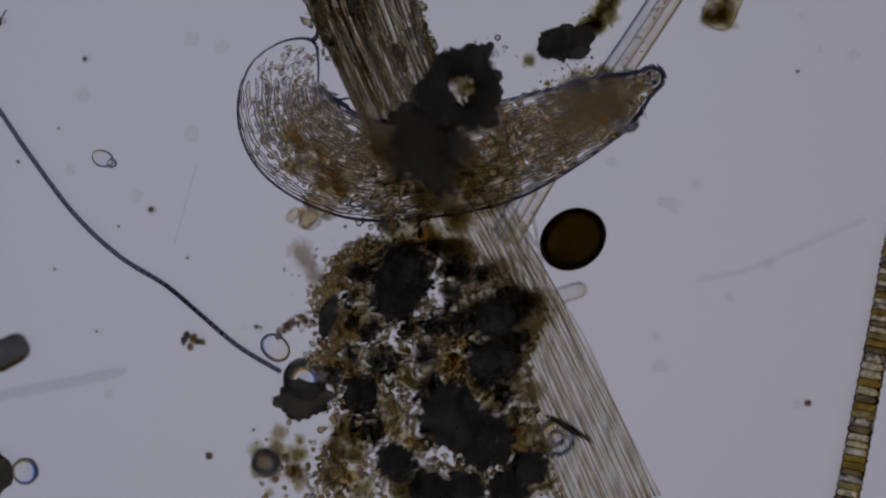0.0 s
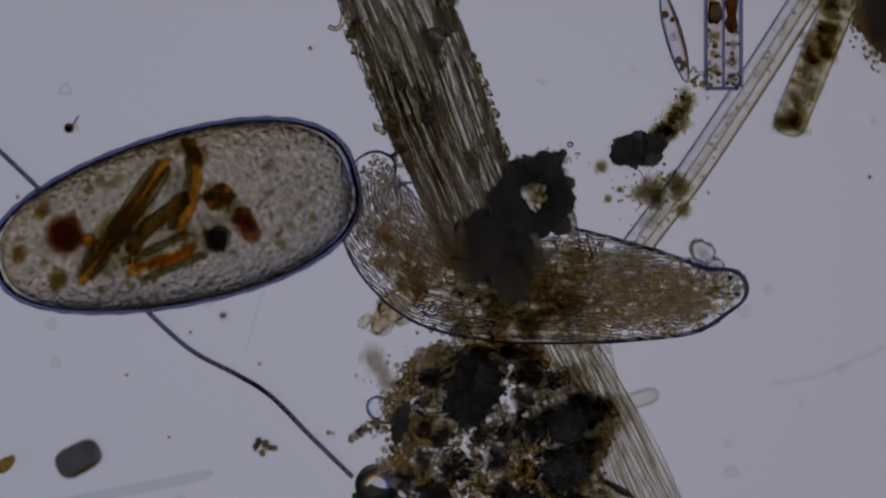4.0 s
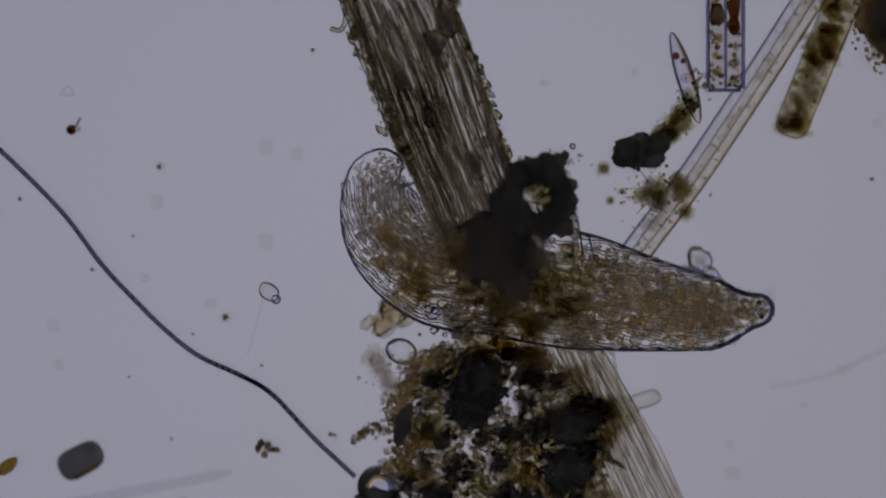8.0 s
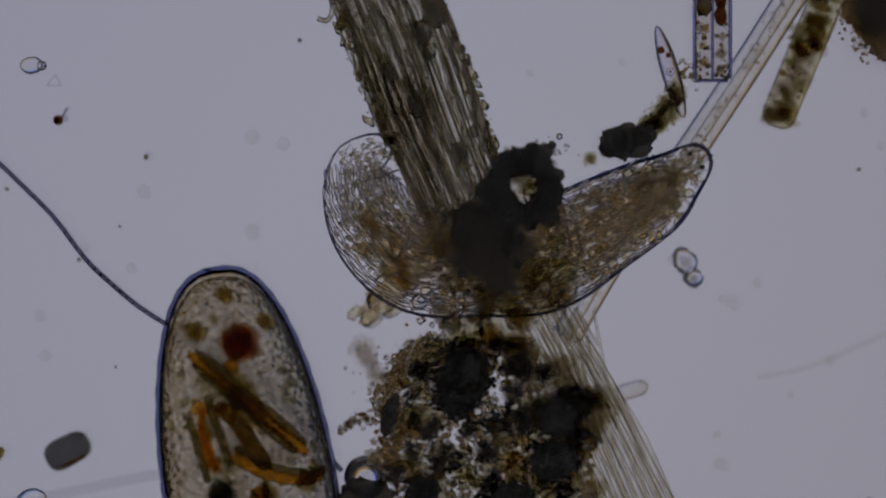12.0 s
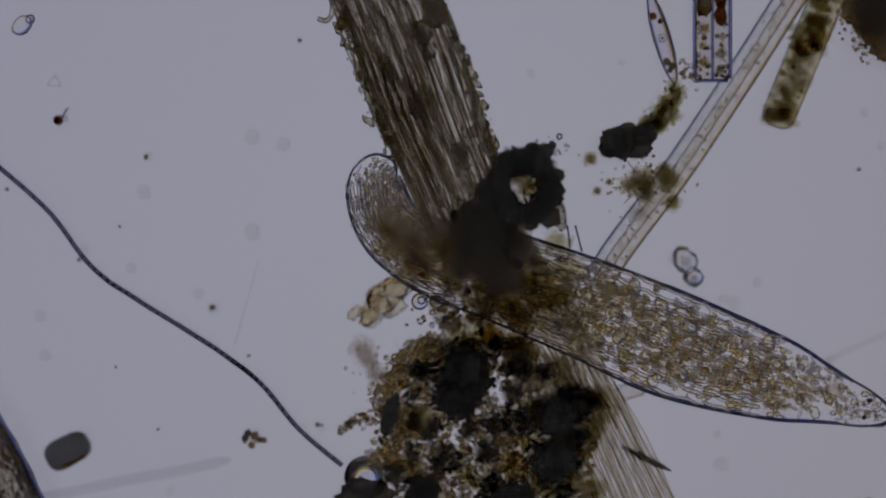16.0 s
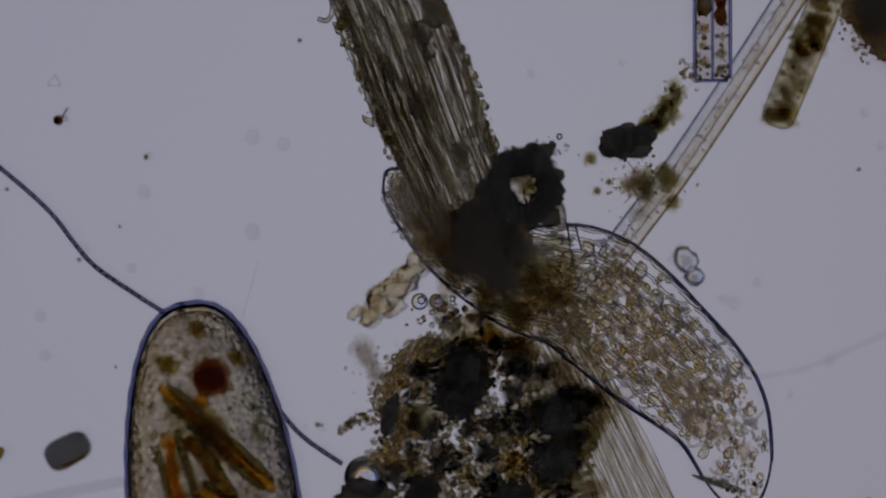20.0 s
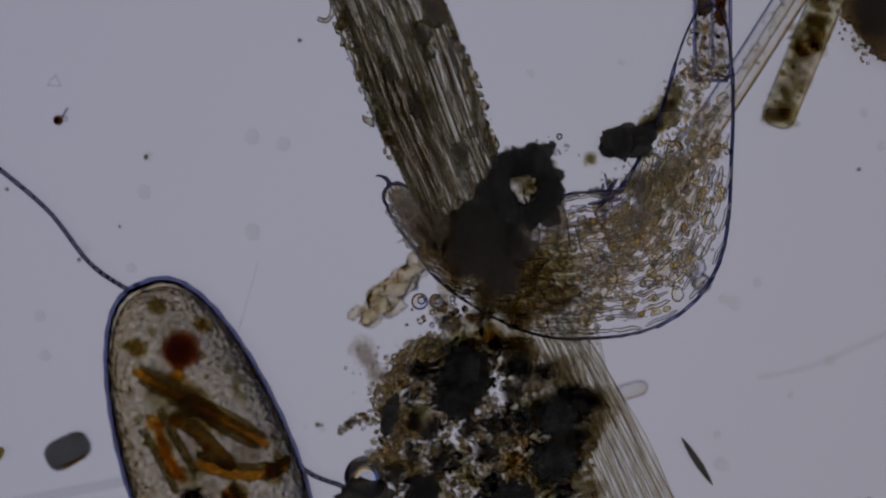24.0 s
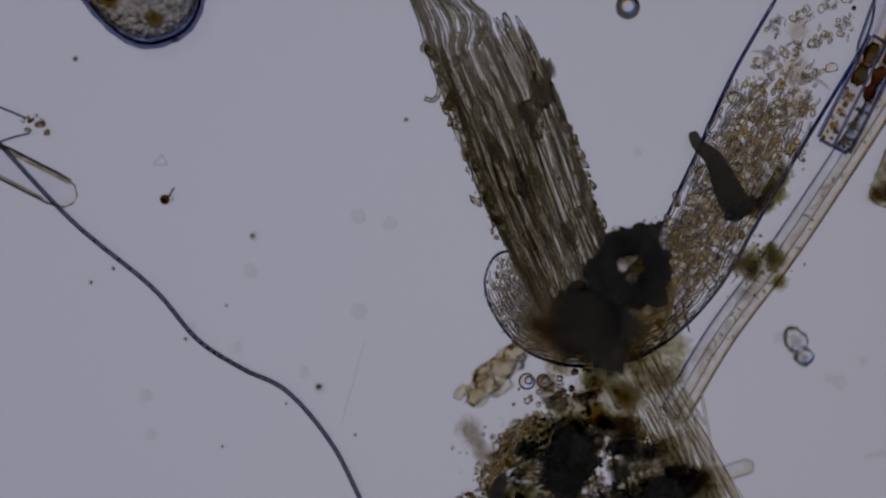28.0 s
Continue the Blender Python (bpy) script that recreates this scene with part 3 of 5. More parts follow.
        if i % 4 == 0:
            clot("soft_crumb", (FUZZ_BROWN, FUZZ_GREY)[i // 4 % 2], fl, P(602 + 80 * a, 765 - 25 * math.sin(a * 3), 0.045) - o, rnd.uniform(10, 20), i, 0.3, 60 * i)
    fl = thing("brown_fluff", 620, 985, 0.05, "brown translucent fluff with a ring-shaped cell", "fluff")
    o = P(620, 985, 0.05)
    for i in range(60):
        part("crumb", ball(bmesh.new(), P(rnd.uniform(555, 720), rnd.gauss(1000, 32), 0.05 + rnd.uniform(-0.02, 0.02)) - o, rnd.uniform(2, 6), 2, 0.6, 2.2, i), (GRAIN_ONE, GRAIN_BROWN, CELL_BROWN, OLIVE)[i % 4], fl)
        if i % 2:
            clot("soft_crumb", (FUZZ_BROWN, FUZZ_OLIVE)[i // 2 % 2], fl, P(rnd.uniform(560, 715), rnd.gauss(1000, 26), 0.04) - o, rnd.uniform(18, 40), i, 0.3, 60 * i)
    part("ring_cell", ball(bmesh.new(), P(580, 993, 0.07) - o, 27, 3), BUBBLE, fl)

    bb = thing("air_bubble", 648, 845, 0.045, "round air bubble with a thick black rim", "bubble")
    part("bubble", ball(bmesh.new(), (0, 0, 0), 39, 4), BUBBLE, bb)
    part("soil_skirt", ball(bmesh.new(), loc(-2, 36, 0.006), 40, 4, 0.4, 2.4, 4, (1.12, 0.8, 0.5)), SOOT, bb, "black soil under the bubble")
    for x, y, r in ((743, 534, 15), (772, 533, 13)):
        t = thing("small_bubble", x, y, 0.08, "small clear bubble with a thin dark rim", "bubble", "twin bubbles")
        skin = part("bubble", ball(bmesh.new(), (0, 0, 0), r, 3), SILICA, t)
        part("core", ball(bmesh.new(), loc(3, -2), r * 0.5, 2), SILICA, skin)
    t = thing("white_bubble", 922, -128, 0.05, "small bubble with a bright white core", "bubble")
    part("bubble", ball(bmesh.new(), (0, 0, 0), 22, 3), BUBBLE, t)


# ---- right-hand cluster ----
def east_side():
    rnd = random.Random(8)
    hb = thing("hollow_tube", 1230, 260, 0.04, "clear hollow plant tube with two dark walls", "plant tube")
    o = P(1230, 260, 0.04)
    axis = spline([P(x, y, 0.04) - o for x, y in ((1540, -200), (1420, -35), (1320, 120), (1200, 300), (1085, 455), (1000, 600))], 30)
    sheath = part("sheath", tube(bmesh.new(), axis, [27] * 30, 16), HULL, hb)
    part("inner_tube", tube(bmesh.new(), axis, [10] * 30, 10), HULL, sheath)
    for i in range(110):
        p = axis[rnd.randrange(3, 26)].lerp(axis[rnd.randrange(8, 22)], rnd.uniform(0, 0.12)) + Vector((rnd.uniform(-16, 16) * U, rnd.uniform(-16, 16) * U, 0.012))
        part("granule", ball(bmesh.new(), p, rnd.uniform(1.4, 3.6), 1, 0.5, 1.5, i), GRAIN_ONE, hb)

    sg = thing("jointed_rod", 1410, 110, 0.035, "dark olive jointed algal rod with rounded end", "algal rod")
    o = P(1410, 110, 0.035)
    a, b = P(1520, -140, 0.035) - o, P(1370, 225, 0.035) - o
    d = (b - a).normalized()
    turns = [math.pi / 2 * k / 7 for k in range(8)]
    part("wall", tube(bmesh.new(), [a, a.lerp(b, 0.3), a.lerp(b, 0.6)] + [b - d * 24 * U * (1 - math.sin(q)) for q in turns], [32, 32, 31] + [max(30 * math.cos(q) ** 0.7, 1.5) for q in turns], 24), ROD_WALL, sg)
    n = Vector((-d.y, d.x, 0))
    for i in range(115):
        f = rnd.uniform(0.02, 0.95)
        p = a.lerp(b, f) + n * rnd.uniform(-24, 24) * U
        clot("plastid", (FUZZ_OLIVE, FUZZ_GREY, FUZZ_OLIVE, FUZZ_GOLD, FUZZ_GREY)[i % 5], sg, p, rnd.uniform(14, 30), i, 0.4, rnd.uniform(20, 60), rnd.uniform(1, 1.7))
    for i, f in enumerate((0.52, 0.56, 0.6, 0.97, 0.95, 0.93, 0.96, 0.9)):
        clot("dark_plastid", FUZZ_BROWN, sg, a.lerp(b, f) + n * (-14 + 12 * (i % 3)) * U, 30, i, 0.3, 30 * i)
    for i in range(90):
        p = a.lerp(b, rnd.uniform(0.02, 0.97)) + n * rnd.uniform(-22, 22) * U + Vector((0, 0, 0.012))
        part("granule", ball(bmesh.new(), p, rnd.uniform(2, 5), 1, 0.6, 1.5, i), (GRAIN_BROWN, GRAIN_ONE, BARK_CELL)[i % 3], sg)

    fz = thing("black_crumb", 1600, 40, 0.07, "large brown black soil crumb with a rough edge", "soil crumb")
    for i, (x, y, r) in enumerate(((0, 0, 92), (60, 20, 70), (-60, -25, 55), (30, 60, 45), (80, 70, 36))):
        part("lump", ball(bmesh.new(), loc(x, y), r * 0.8, 4, 0.3, 3, i + 60, (1, 1, 0.5)), HUMUS, fz)
        clot("soft_soil", FUZZ_BLACK, fz, loc(x, y, 0.03), r * 1.5, i, 0.2, 50 * i)
        clot("soft_soil", FUZZ_BROWN, fz, loc(x, y, 0.02), r * 1.7, i + 1, 0.2, 70 * i)
    for i in range(70):
        a = rnd.uniform(1.4, 4.2)
        q = rnd.uniform(0.7, 1.0)
        part("grain", ball(bmesh.new(), loc(112 * q * math.cos(a) - 8, -84 * q * math.sin(a)), rnd.uniform(2, 4.5), 1, 0.6, 1.5, i), (GRAIN_BROWN, GRAIN_ONE)[i % 2], fz)

    og = thing("olive_fluff", 1175, 190, 0.06, "fuzzy olive green fluff above the clear tube", "fluff")
    for i in range(170):
        f = rnd.random()
        x, y = 1150 + 45 * f + rnd.gauss(0, 11), 232 - 70 * f + rnd.gauss(0, 11)
        part("tuft", ball(bmesh.new(), P(x, y, 0.06 + rnd.uniform(-0.01, 0.01)) - P(1175, 190, 0.06), rnd.uniform(1.5, 4), 1, 0.6, 2.2, i), (OLIVE_SOLID, OLIVE, GRAIN_ONE, BARK_CELL)[i % 4], og)
        if i % 6 == 0:
            clot("soft_tuft", FUZZ_OLIVE, og, P(x, y, 0.055) - P(1175, 190, 0.06), rnd.uniform(20, 36), i, 0.3, 50 * i)
    og = thing("brown_fluff", 1140, 325, 0.06, "fuzzy brown fluff lying on the clear tube", "fluff")
    for i in range(120):
        x, y = rnd.gauss(1142, 30), rnd.gauss(325, 22)
        part("tuft", ball(bmesh.new(), P(x, y, 0.06 + rnd.uniform(-0.01, 0.01)) - P(1140, 325, 0.06), rnd.uniform(1.4, 3.6), 1, 0.6, 2.2, i), (GRAIN_ONE, OLIVE_SOLID, BARK_CELL, OLIVE)[i % 4], og)
        if i % 5 == 0:
            clot("soft_tuft", FUZZ_OLIVE if i % 10 else FUZZ_GREY, og, P(rnd.gauss(1142, 24), rnd.gauss(325, 18), 0.04) - P(1140, 325, 0.06), rnd.uniform(20, 42), i, 0.3, 50 * i)
    for i in range(5):
        a = rnd.uniform(0, 6.3)
        part("hair", rod(bmesh.new(), loc(30 * math.cos(a), 24 * math.sin(a)), loc(62 * math.cos(a) + 4, 46 * math.sin(a)), 1.1, 5), OLIVE, og)
    for x, y, r in ((1057, 338, 9), (1045, 281, 14), (1190, 358, 18), (1078, 322, 7)):
        t = thing("olive_crumb", x, y, 0.055, "small blurred olive crumb beside the fluff", "crumb", "olive crumbs")
        clot("soft_crumb", FUZZ_OLIVE, t, (0, 0, 0), r * 2.0, x, 0.4, x)
        clot("soft_crumb", FUZZ_BROWN, t, (0, 0, -0.002), r * 1.5, x + 1, 0.4, 3 * x)
    for i in range(18):
        t = thing("loose_grain", rnd.gauss(1215, 14), rnd.gauss(120, 22), 0.05, "tiny loose olive grain", "grain", "loose olive grains")
        part("grain", ball(bmesh.new(), (0, 0, 0), rnd.uniform(3, 6), 1, 0.4, 1.5, i), (GRAIN_BROWN, GRAIN)[i % 2], t)

    fa = thing("banded_filament", 1660, 760, 0.05, "banded algal filament of dark and pale cells", "alga filament")
    o = P(1660, 760, 0.05)
    axis = spline([P(x, y, 0.05) - o for x, y in ((1750, 430), (1726, 521), (1696, 601), (1679, 690), (1662, 780), (1638, 900), (1617, 1010), (1598, 1100))], 61)
    for i in range(30):
        a, b, c = axis[2 * i], axis[2 * i + 1], axis[2 * i + 2]
        part("pale_cell", tube(bmesh.new(), [a, b.lerp(a, 0.2), b], [21, 23, 21], 12), (BAND_PALE, BAND_PALE, CELL_BROWN, FOOD_OLIVE)[i * 7 % 4], fa)
        part("dark_band", tube(bmesh.new(), [b, c.lerp(b, 0.5), c], [21, 24, 21], 12), (BAND_DARK, BAND_DARK, FOOD_OLIVE, SHADE_BAND, BAND_PALE)[i * 3 % 5], fa)


# ---- threads, hairs and small drifting bits that lie still ----
def small_bits():
    rnd = random.Random(12)
    for a, b, r, zz in (((457, 462), (415, 612), 1.1, 0.03),):
        t = thing("fine_hair", a[0], a[1], zz, "very thin straight grey hair", "hair")
        part("hair", rod(bmesh.new(), (0, 0, 0), P(*b, zz) - P(*a, zz), r, 6), GREY_ROD, t)
    t = thing("faint_fibre", 1460, 625, 0.002, "faint pale fibre far out of focus", "fibre")
    part("fibre", tube(bmesh.new(), spline([P(x, y, 0.002) - P(1460, 625, 0.002) for x, y in ((1340, 668), (1430, 650), (1520, 612), (1640, 560))], 16), [6] * 16, 8, 0.3), FAINT, t)
    t = grey_rod = thing("grey_rod", 240, 845, 0.005, "blurred pale grey rod lying on the slide", "rod")
    o = P(240, 845, 0.005)
    part("rod", tube(bmesh.new(), spline([P(x, y, 0.005) - o for x, y in ((-60, 905), (80, 880), (200, 855), (320, 832), (400, 815))], 20), [9.5] * 18 + [7, 3], 12, 0.6), GREY_ROD, t)
    t = thing("dark_block", 120, 798, 0.0085, "small dark grey rounded block with a blue edge", "block", turn=-28)
    part("block", tube(bmesh.new(), [loc(x, 0) for x in (-42, -40, -33, -20, 0, 20, 33, 40, 42)], [6, 15, 23, 27, 27, 26, 22, 14, 5], 18, 0.7), BLOCK, t)
    part("rim", rod(bmesh.new(), loc(-24, 23), loc(24, 22), 4, 8), ALGA_ORANGE, t)
    t = thing("golden_speck", 448, 773, 0.03, "tiny dark speck with golden grains", "speck")
    for i in range(9):
        part("grain", ball(bmesh.new(), loc(rnd.gauss(0, 9), rnd.gauss(0, 8)), rnd.uniform(4, 9), 1, 0.4, 1.5, i), (SOOT, GRAIN_BROWN, HUMUS)[i % 3], t)
    t = thing("red_speck", 103, 213, 0.03, "tiny dark red speck with a short hair", "speck")
    speck = part("body", ball(bmesh.new(), (0, 0, 0), 9, 2, 0.2), FOOD_BROWN, t)
    part("core", ball(bmesh.new(), loc(-1, 1), 5, 2, 0.2), SOOT, speck)
    part("hair", rod(bmesh.new(), loc(6, -4), loc(17, -22), 1.6, 6), THREAD, t)
    part("tail", ball(bmesh.new(), loc(12, -2), 5, 1), SILICA, t)
    t = thing("clear_triangle", 96, 143, 0.03, "tiny clear three-cornered crystal", "crystal")
    for a, b in (((-13, 8), (2, -10)), ((2, -10), (12, 9)), ((12, 9), (-13, 8))):
        part("edge", rod(bmesh.new(), loc(*a), loc(*b), 1.8, 6), GREY_ROD, t)
    t = thing("pale_capsule", 1118, 690, 0.006, "pale clear capsule-shaped cell beside the stem", "cell")
    part("wall", rod(bmesh.new(), loc(-30, 10), loc(28, -8), 14, 12, 1.0), HULL, t)
    t = thing("ring_cell", 1093, 948, 0.03, "ring-shaped cell over the pale stem", "cell")
    ring = part("wall", ball(bmesh.new(), (0, 0, 0), 34, 3, 0.1), SILICA, t)
    part("core", ball(bmesh.new(), (0, 0, 0), 15, 2, 0.1), GRAIN, ring)
    # yellow cell cluster under the animal
    t = thing("yellow_cells", 705, 515, 0.02, "cluster of pale yellow translucent cells", "cells")
    for i, (x, y, r) in enumerate(((668, 548, 26), (690, 520, 28), (715, 495, 28), (740, 470, 28), (665, 520, 16), (765, 450, 24), (628, 555, 12), (655, 560, 15), (700, 545, 16))):
        part("cell", ball(bmesh.new(), P(x, y, 0.02) - P(705, 515, 0.02), r, 3, 0.5, 1.6, i, (1.3, 0.8, 0.4), -42), YELLOW_SOFT, t)
    # clear diatom at the western edge
    t = thing("clear_diatom", -110, 185, 0.05, "clear boat-shaped diatom lying under the thread", "diatom", turn=27)
    boat = part("frustule", rod(bmesh.new(), loc(-130, 0), loc(62, 0), 30, 16, 1.4, 0.5), SILICA, t)
    part("girdle", rod(bmesh.new(), loc(-125, -24), loc(40, -24), 5, 8), BAND_PALE, boat)
    part("girdle", rod(bmesh.new(), loc(-125, 24), loc(10, 26), 4, 8), BAND_PALE, boat)
    t = thing("dark_tuft", -130, 75, 0.05, "small dark tuft of grains on thin hairs", "tuft")
    for i in range(16):
        part("grain", ball(bmesh.new(), loc(rnd.gauss(0, 10), rnd.gauss(0, 12)), rnd.uniform(3, 7), 1, 0.4, 1.5, i), (HUMUS, GRAIN, OLIVE)[i % 3], t)
    part("hair", tube(bmesh.new(), spline([loc(-70, -30), loc(-40, -18), loc(-12, -6)], 8), [2] * 8, 6), THREAD, t)
    part("hair", tube(bmesh.new(), spline([loc(-60, 36), loc(-38, 28), loc(-6, 20)], 8), [2] * 8, 6), THREAD, t)
    # faint floating cells out of focus, and dust
    for x, y, r in ((502, 256, 13), (447, 411, 15), (255, 340, 14), (377, 546, 11), (1276, 822, 14), (262, 277, 9), (1300, 537, 14), (232, 475, 10), (1190, 460, 10), (350, 520, 11), (150, 440, 9),
                    (1530, 200, 9), (1470, 640, 10), (447, 243, 14), (1520, 890, 10), (300, 870, 9), (570, 760, 7), (1280, 530, 10), (540, 755, 5), (1270, 770, 9), (80, 630, 11), (1560, 260, 8), (940, 130, 8), (1100, 110, 7), (70, 560, 12), (1340, 500, 9), (1620, 270, 11), (1400, 700, 8)):
        t = thing("faint_cell", x, y, r * U * 0.5, "faint pale round cell out of focus", "cell", "faint cells")
        part("cell", ball(bmesh.new(), (0, 0, 0), r, 2, 0.1, 1.3, x, (1, 0.9, 0.5), x), FAINT, t)
    for x, y, r in ((1520, 300, 4), (212, 401, 3), (12, 335, 4), (562, 752, 5), (440, 630, 3), (205, 650, 3), (530, 72, 4), (1538, 887, 7), (140, 460, 4), (376, 545, 6), (280, 760, 3), (1699, 261, 6), (318, 574, 3), (570, 753, 3), (258, 278, 5), (478, 980, 8), (-55, -36, 5), (-28, 360, 4)):
        t = thing("dust_speck", x, y, 0.02, "tiny dark dust speck on the slide", "speck", "dust specks")
        part("speck", ball(bmesh.new(), (0, 0, 0), r, 1, 0.3, 1.5, x), BAND_DARK, t)
    t = thing("blue_black_cell", 105, 1010, 0.04, "blue black cell at the slide's dark corner", "cell")
    part("cell", ball(bmesh.new(), loc(-20, 0), 46, 3, 0.3, 1.5, 2), SOOT, t)
    part("bubble", ball(bmesh.new(), loc(48, -2), 24, 3, 0.1), SILICA, t)
    t = thing("amber_cell", -10, 808, 0.04, "small amber cell with a dark outline", "cell", turn=-40)
    part("cell", ball(bmesh.new(), (0, 0, 0), 17, 2, 0.1, 1.4, 2, (1.3, 0.7, 0.6)), FOOD_OLIVE, t)
    return grey_rod


# ---- things that move ----
def power(v, e):
    return math.copysign(abs(v) ** e, v)


def make_ciliate():
    th = thing("ciliate", -700, 330, 0.125, "large clear oval ciliate full of orange algae", "ciliate")
    def pear(long, wide, high, e, n=64, m=96):
        """A pear-shaped lens, flat above and below, with a steep round rim."""
        bm, rings = bmesh.new(), []
        for i in range(1, n):
            u = math.pi * i / n
            r, h = wide * math.sin(u) ** 0.75 * (1 - 0.12 * math.cos(u)), high * math.sin(u) ** 0.6
            rings.append([bm.verts.new((-long * math.cos(u) * U, r * power(math.cos(a), e) * U, h * power(math.sin(a), e) * U)) for a in (2 * math.pi * k / m for k in range(m))])
        for a, b in zip(rings, rings[1:]):
            for k in range(m):
                bm.faces.new((a[k], b[k], b[(k + 1) % m], a[(k + 1) % m]))
        for ring, x in ((rings[0], -long), (rings[-1], long)):
            tip = bm.verts.new((x * U, 0, 0))
            for k in range(m):
                bm.faces.new((tip, ring[k], ring[(k + 1) % m]) if x < 0 else (tip, ring[(k + 1) % m], ring[k]))
        bmesh.ops.recalc_face_normals(bm, faces=bm.faces[:])
        return bm

    bm = pear(324, 147, 50, 0.5)
    part("pellicle", bm, PELLICLE, th, "clear grainy skin with a dark rim")
    # tube along the outline, added to paint the dark refracted edge
    around = []
    for k in range(128):
        u = math.pi * (k + 0.5) / 64
        around.append(loc(-323 * math.cos(u), 145 * power(math.sin(u), 0.75) * (1 - 0.12 * math.cos(u))))
    rim = bmesh.new()
    tube(rim, around + around[:2], [7.6 + 0.8 * math.sin(k * 1.7) for k in range(130)], 10, 1.6)
    part("edge_shade", rim, EDGE_SHADE, th, "dark blue tube painting in the refracted edge of the skin")
    part("cytoplasm", pear(311, 138, 16, 0.8), CYTOPLASM, th, "grey grainy cell sap")
    rnd = random.Random(4)
    c, s = math.cos(radians(15)), math.sin(radians(15))

    def inn(x, y, z=0.0):
        dx, dy = x - 328, y - 260
        return loc((dx * c + dy * s) * 0.97, (-dx * s + dy * c) * 0.97, z * U)

    for x, y, r, mat, n in ((142, 187, 60, FUZZ_RUST, 3), (125, 128, 26, FUZZ_MOSS, 2), (52, 175, 28, FUZZ_MOSS, 2), (92, 248, 32, FUZZ_MOSS, 2), (376, 324, 42, FUZZ_INK, 2)):
        for k in range(n):
            clot("food_ball", mat, th, inn(x + 6 * math.cos(2.1 * k), y + 6 * math.sin(2.1 * k), 10), r, k, 0.5, x + 70 * k)
    for k in range(3):
        clot("red_food", FUZZ_RUST, th, inn(437, 312 + 17 * k, 5), 38, k, 0.5, 60 * k)
    for a, b, r, z in (((122, 278), (374, 156), 12, 30), ((391, 267), (444, 256), 13, 25), ((417, 150), (412, 190), 12, 20)):
        rough = [0.5] + [rnd.uniform(0.75, 1.1) for _ in range(12)] + [0.5]
        alga = part("orange_rod", tube(bmesh.new(), [inn(*a, z).lerp(inn(*b, z), k / 13) for k in range(14)], [r * q for q in rough], 10), ALGA_ORANGE, th)
        # strips and a soft clot paint the dark margin on either side
        for q in (-1, 1):
            e = rnd.uniform(0.0, 0.1)
            line = [inn(a[0] + 4 * q, a[1] + 11 * q, z - 4).lerp(inn(b[0] + 4 * q, b[1] + 11 * q, z - 4), e + (0.95 - e) * k / 13) for k in range(14)]
            part("shade_band", tube(bmesh.new(), line, [r * 0.8 * rnd.uniform(0.6, 1.1) * (0.4 if k in (0, 13) else 1) for k in range(14)], 8), SHADE_BAND, alga, "olive strip painted as shade along the rod")
            clot("cell_sap", FUZZ_MOSS, th, line[6], r * 3, 1, 0.3, -26 if b[0] - a[0] > 100 else 0, 3.4 if b[0] - a[0] > 100 else 1.2)
    bend = spline([inn(412, 180, 20), inn(402, 207, 20), inn(370, 245, 20), inn(322, 280, 20)], 18)
    bent = part("bent_rod", tube(bmesh.new(), bend, [12 * rnd.uniform(0.75, 1.1) for _ in range(18)], 10), ALGA_ORANGE, th)
    part("shade_band", tube(bmesh.new(), [p + loc(-13, -6, -0.003) for p in bend], [7 * rnd.uniform(0.6, 1.1) for _ in range(18)], 8), SHADE_BAND, bent, "olive strip painted as shade along the rod")
    part("amber_rod", tube(bmesh.new(), spline([inn(225, 270, 8), inn(275, 248, 8), inn(330, 240, 8), inn(372, 232, 8)], 14), [7, 12] + [15] * 10 + [12, 7], 10, 0.5), FOOD_OLIVE, th)
    for k in range(6):
        clot("amber_flake", FUZZ_AMBER, th, inn(240 + 24 * k, 262 - 6 * k + rnd.uniform(-5, 5), 10), rnd.uniform(16, 26), k, 0.4, 50 * k)
    for k in range(11):
        clot("orange_block", FUZZ_AMBER, th, inn(222 + 11 * k, 298 + 2.4 * k + rnd.uniform(-6, 6), 20), rnd.uniform(18, 32), k, 0.4, 50 * k)
    part("shade_band", rod(bmesh.new(), inn(205, 280, 12), inn(340, 292, 12), 8, 8), SHADE_BAND, th)
    part("shade_band", rod(bmesh.new(), inn(228, 325, 12), inn(350, 340, 12), 7, 8), SHADE_BAND, th)
    # soft clots that paint the shade between the food
    for i, (x, y, r) in enumerate(((300, 262, 70), (240, 230, 60), (360, 210, 60), (200, 265, 60), (380, 300, 66), (330, 300, 60), (160, 250, 50), (260, 300, 50), (110, 190, 46), (430, 300, 50))):
        clot("cell_sap", FUZZ_OLIVE if i % 2 else FUZZ_GREY, th, inn(x, y, -14), r, i, 0.2, 50 * i, 1.3)
    part("orange_lump", ball(bmesh.new(), inn(175, 218, 20), 14, 2, 0.3), ALGA_ORANGE, th)
    rnd = random.Random(4)
    for i in range(170):
        a, q = rnd.uniform(0, 6.28), math.sqrt(rnd.random())
        x, y = 285 * q * math.cos(a), 128 * q * math.sin(a)
        if i % 3 == 0:
            clot("granule", FUZZ_OLIVE, th, loc(x, y, rnd.uniform(-20, 20) * U), rnd.uniform(8, 20), i, 0.4, 40 * i, 1.3)
        else:
            part("granule", ball(bmesh.new(), loc(x, y, rnd.uniform(-30, 30) * U), rnd.uniform(2, 5), 1, 0.5, 1.5, i), CELL_CLEAR, th)
    return th


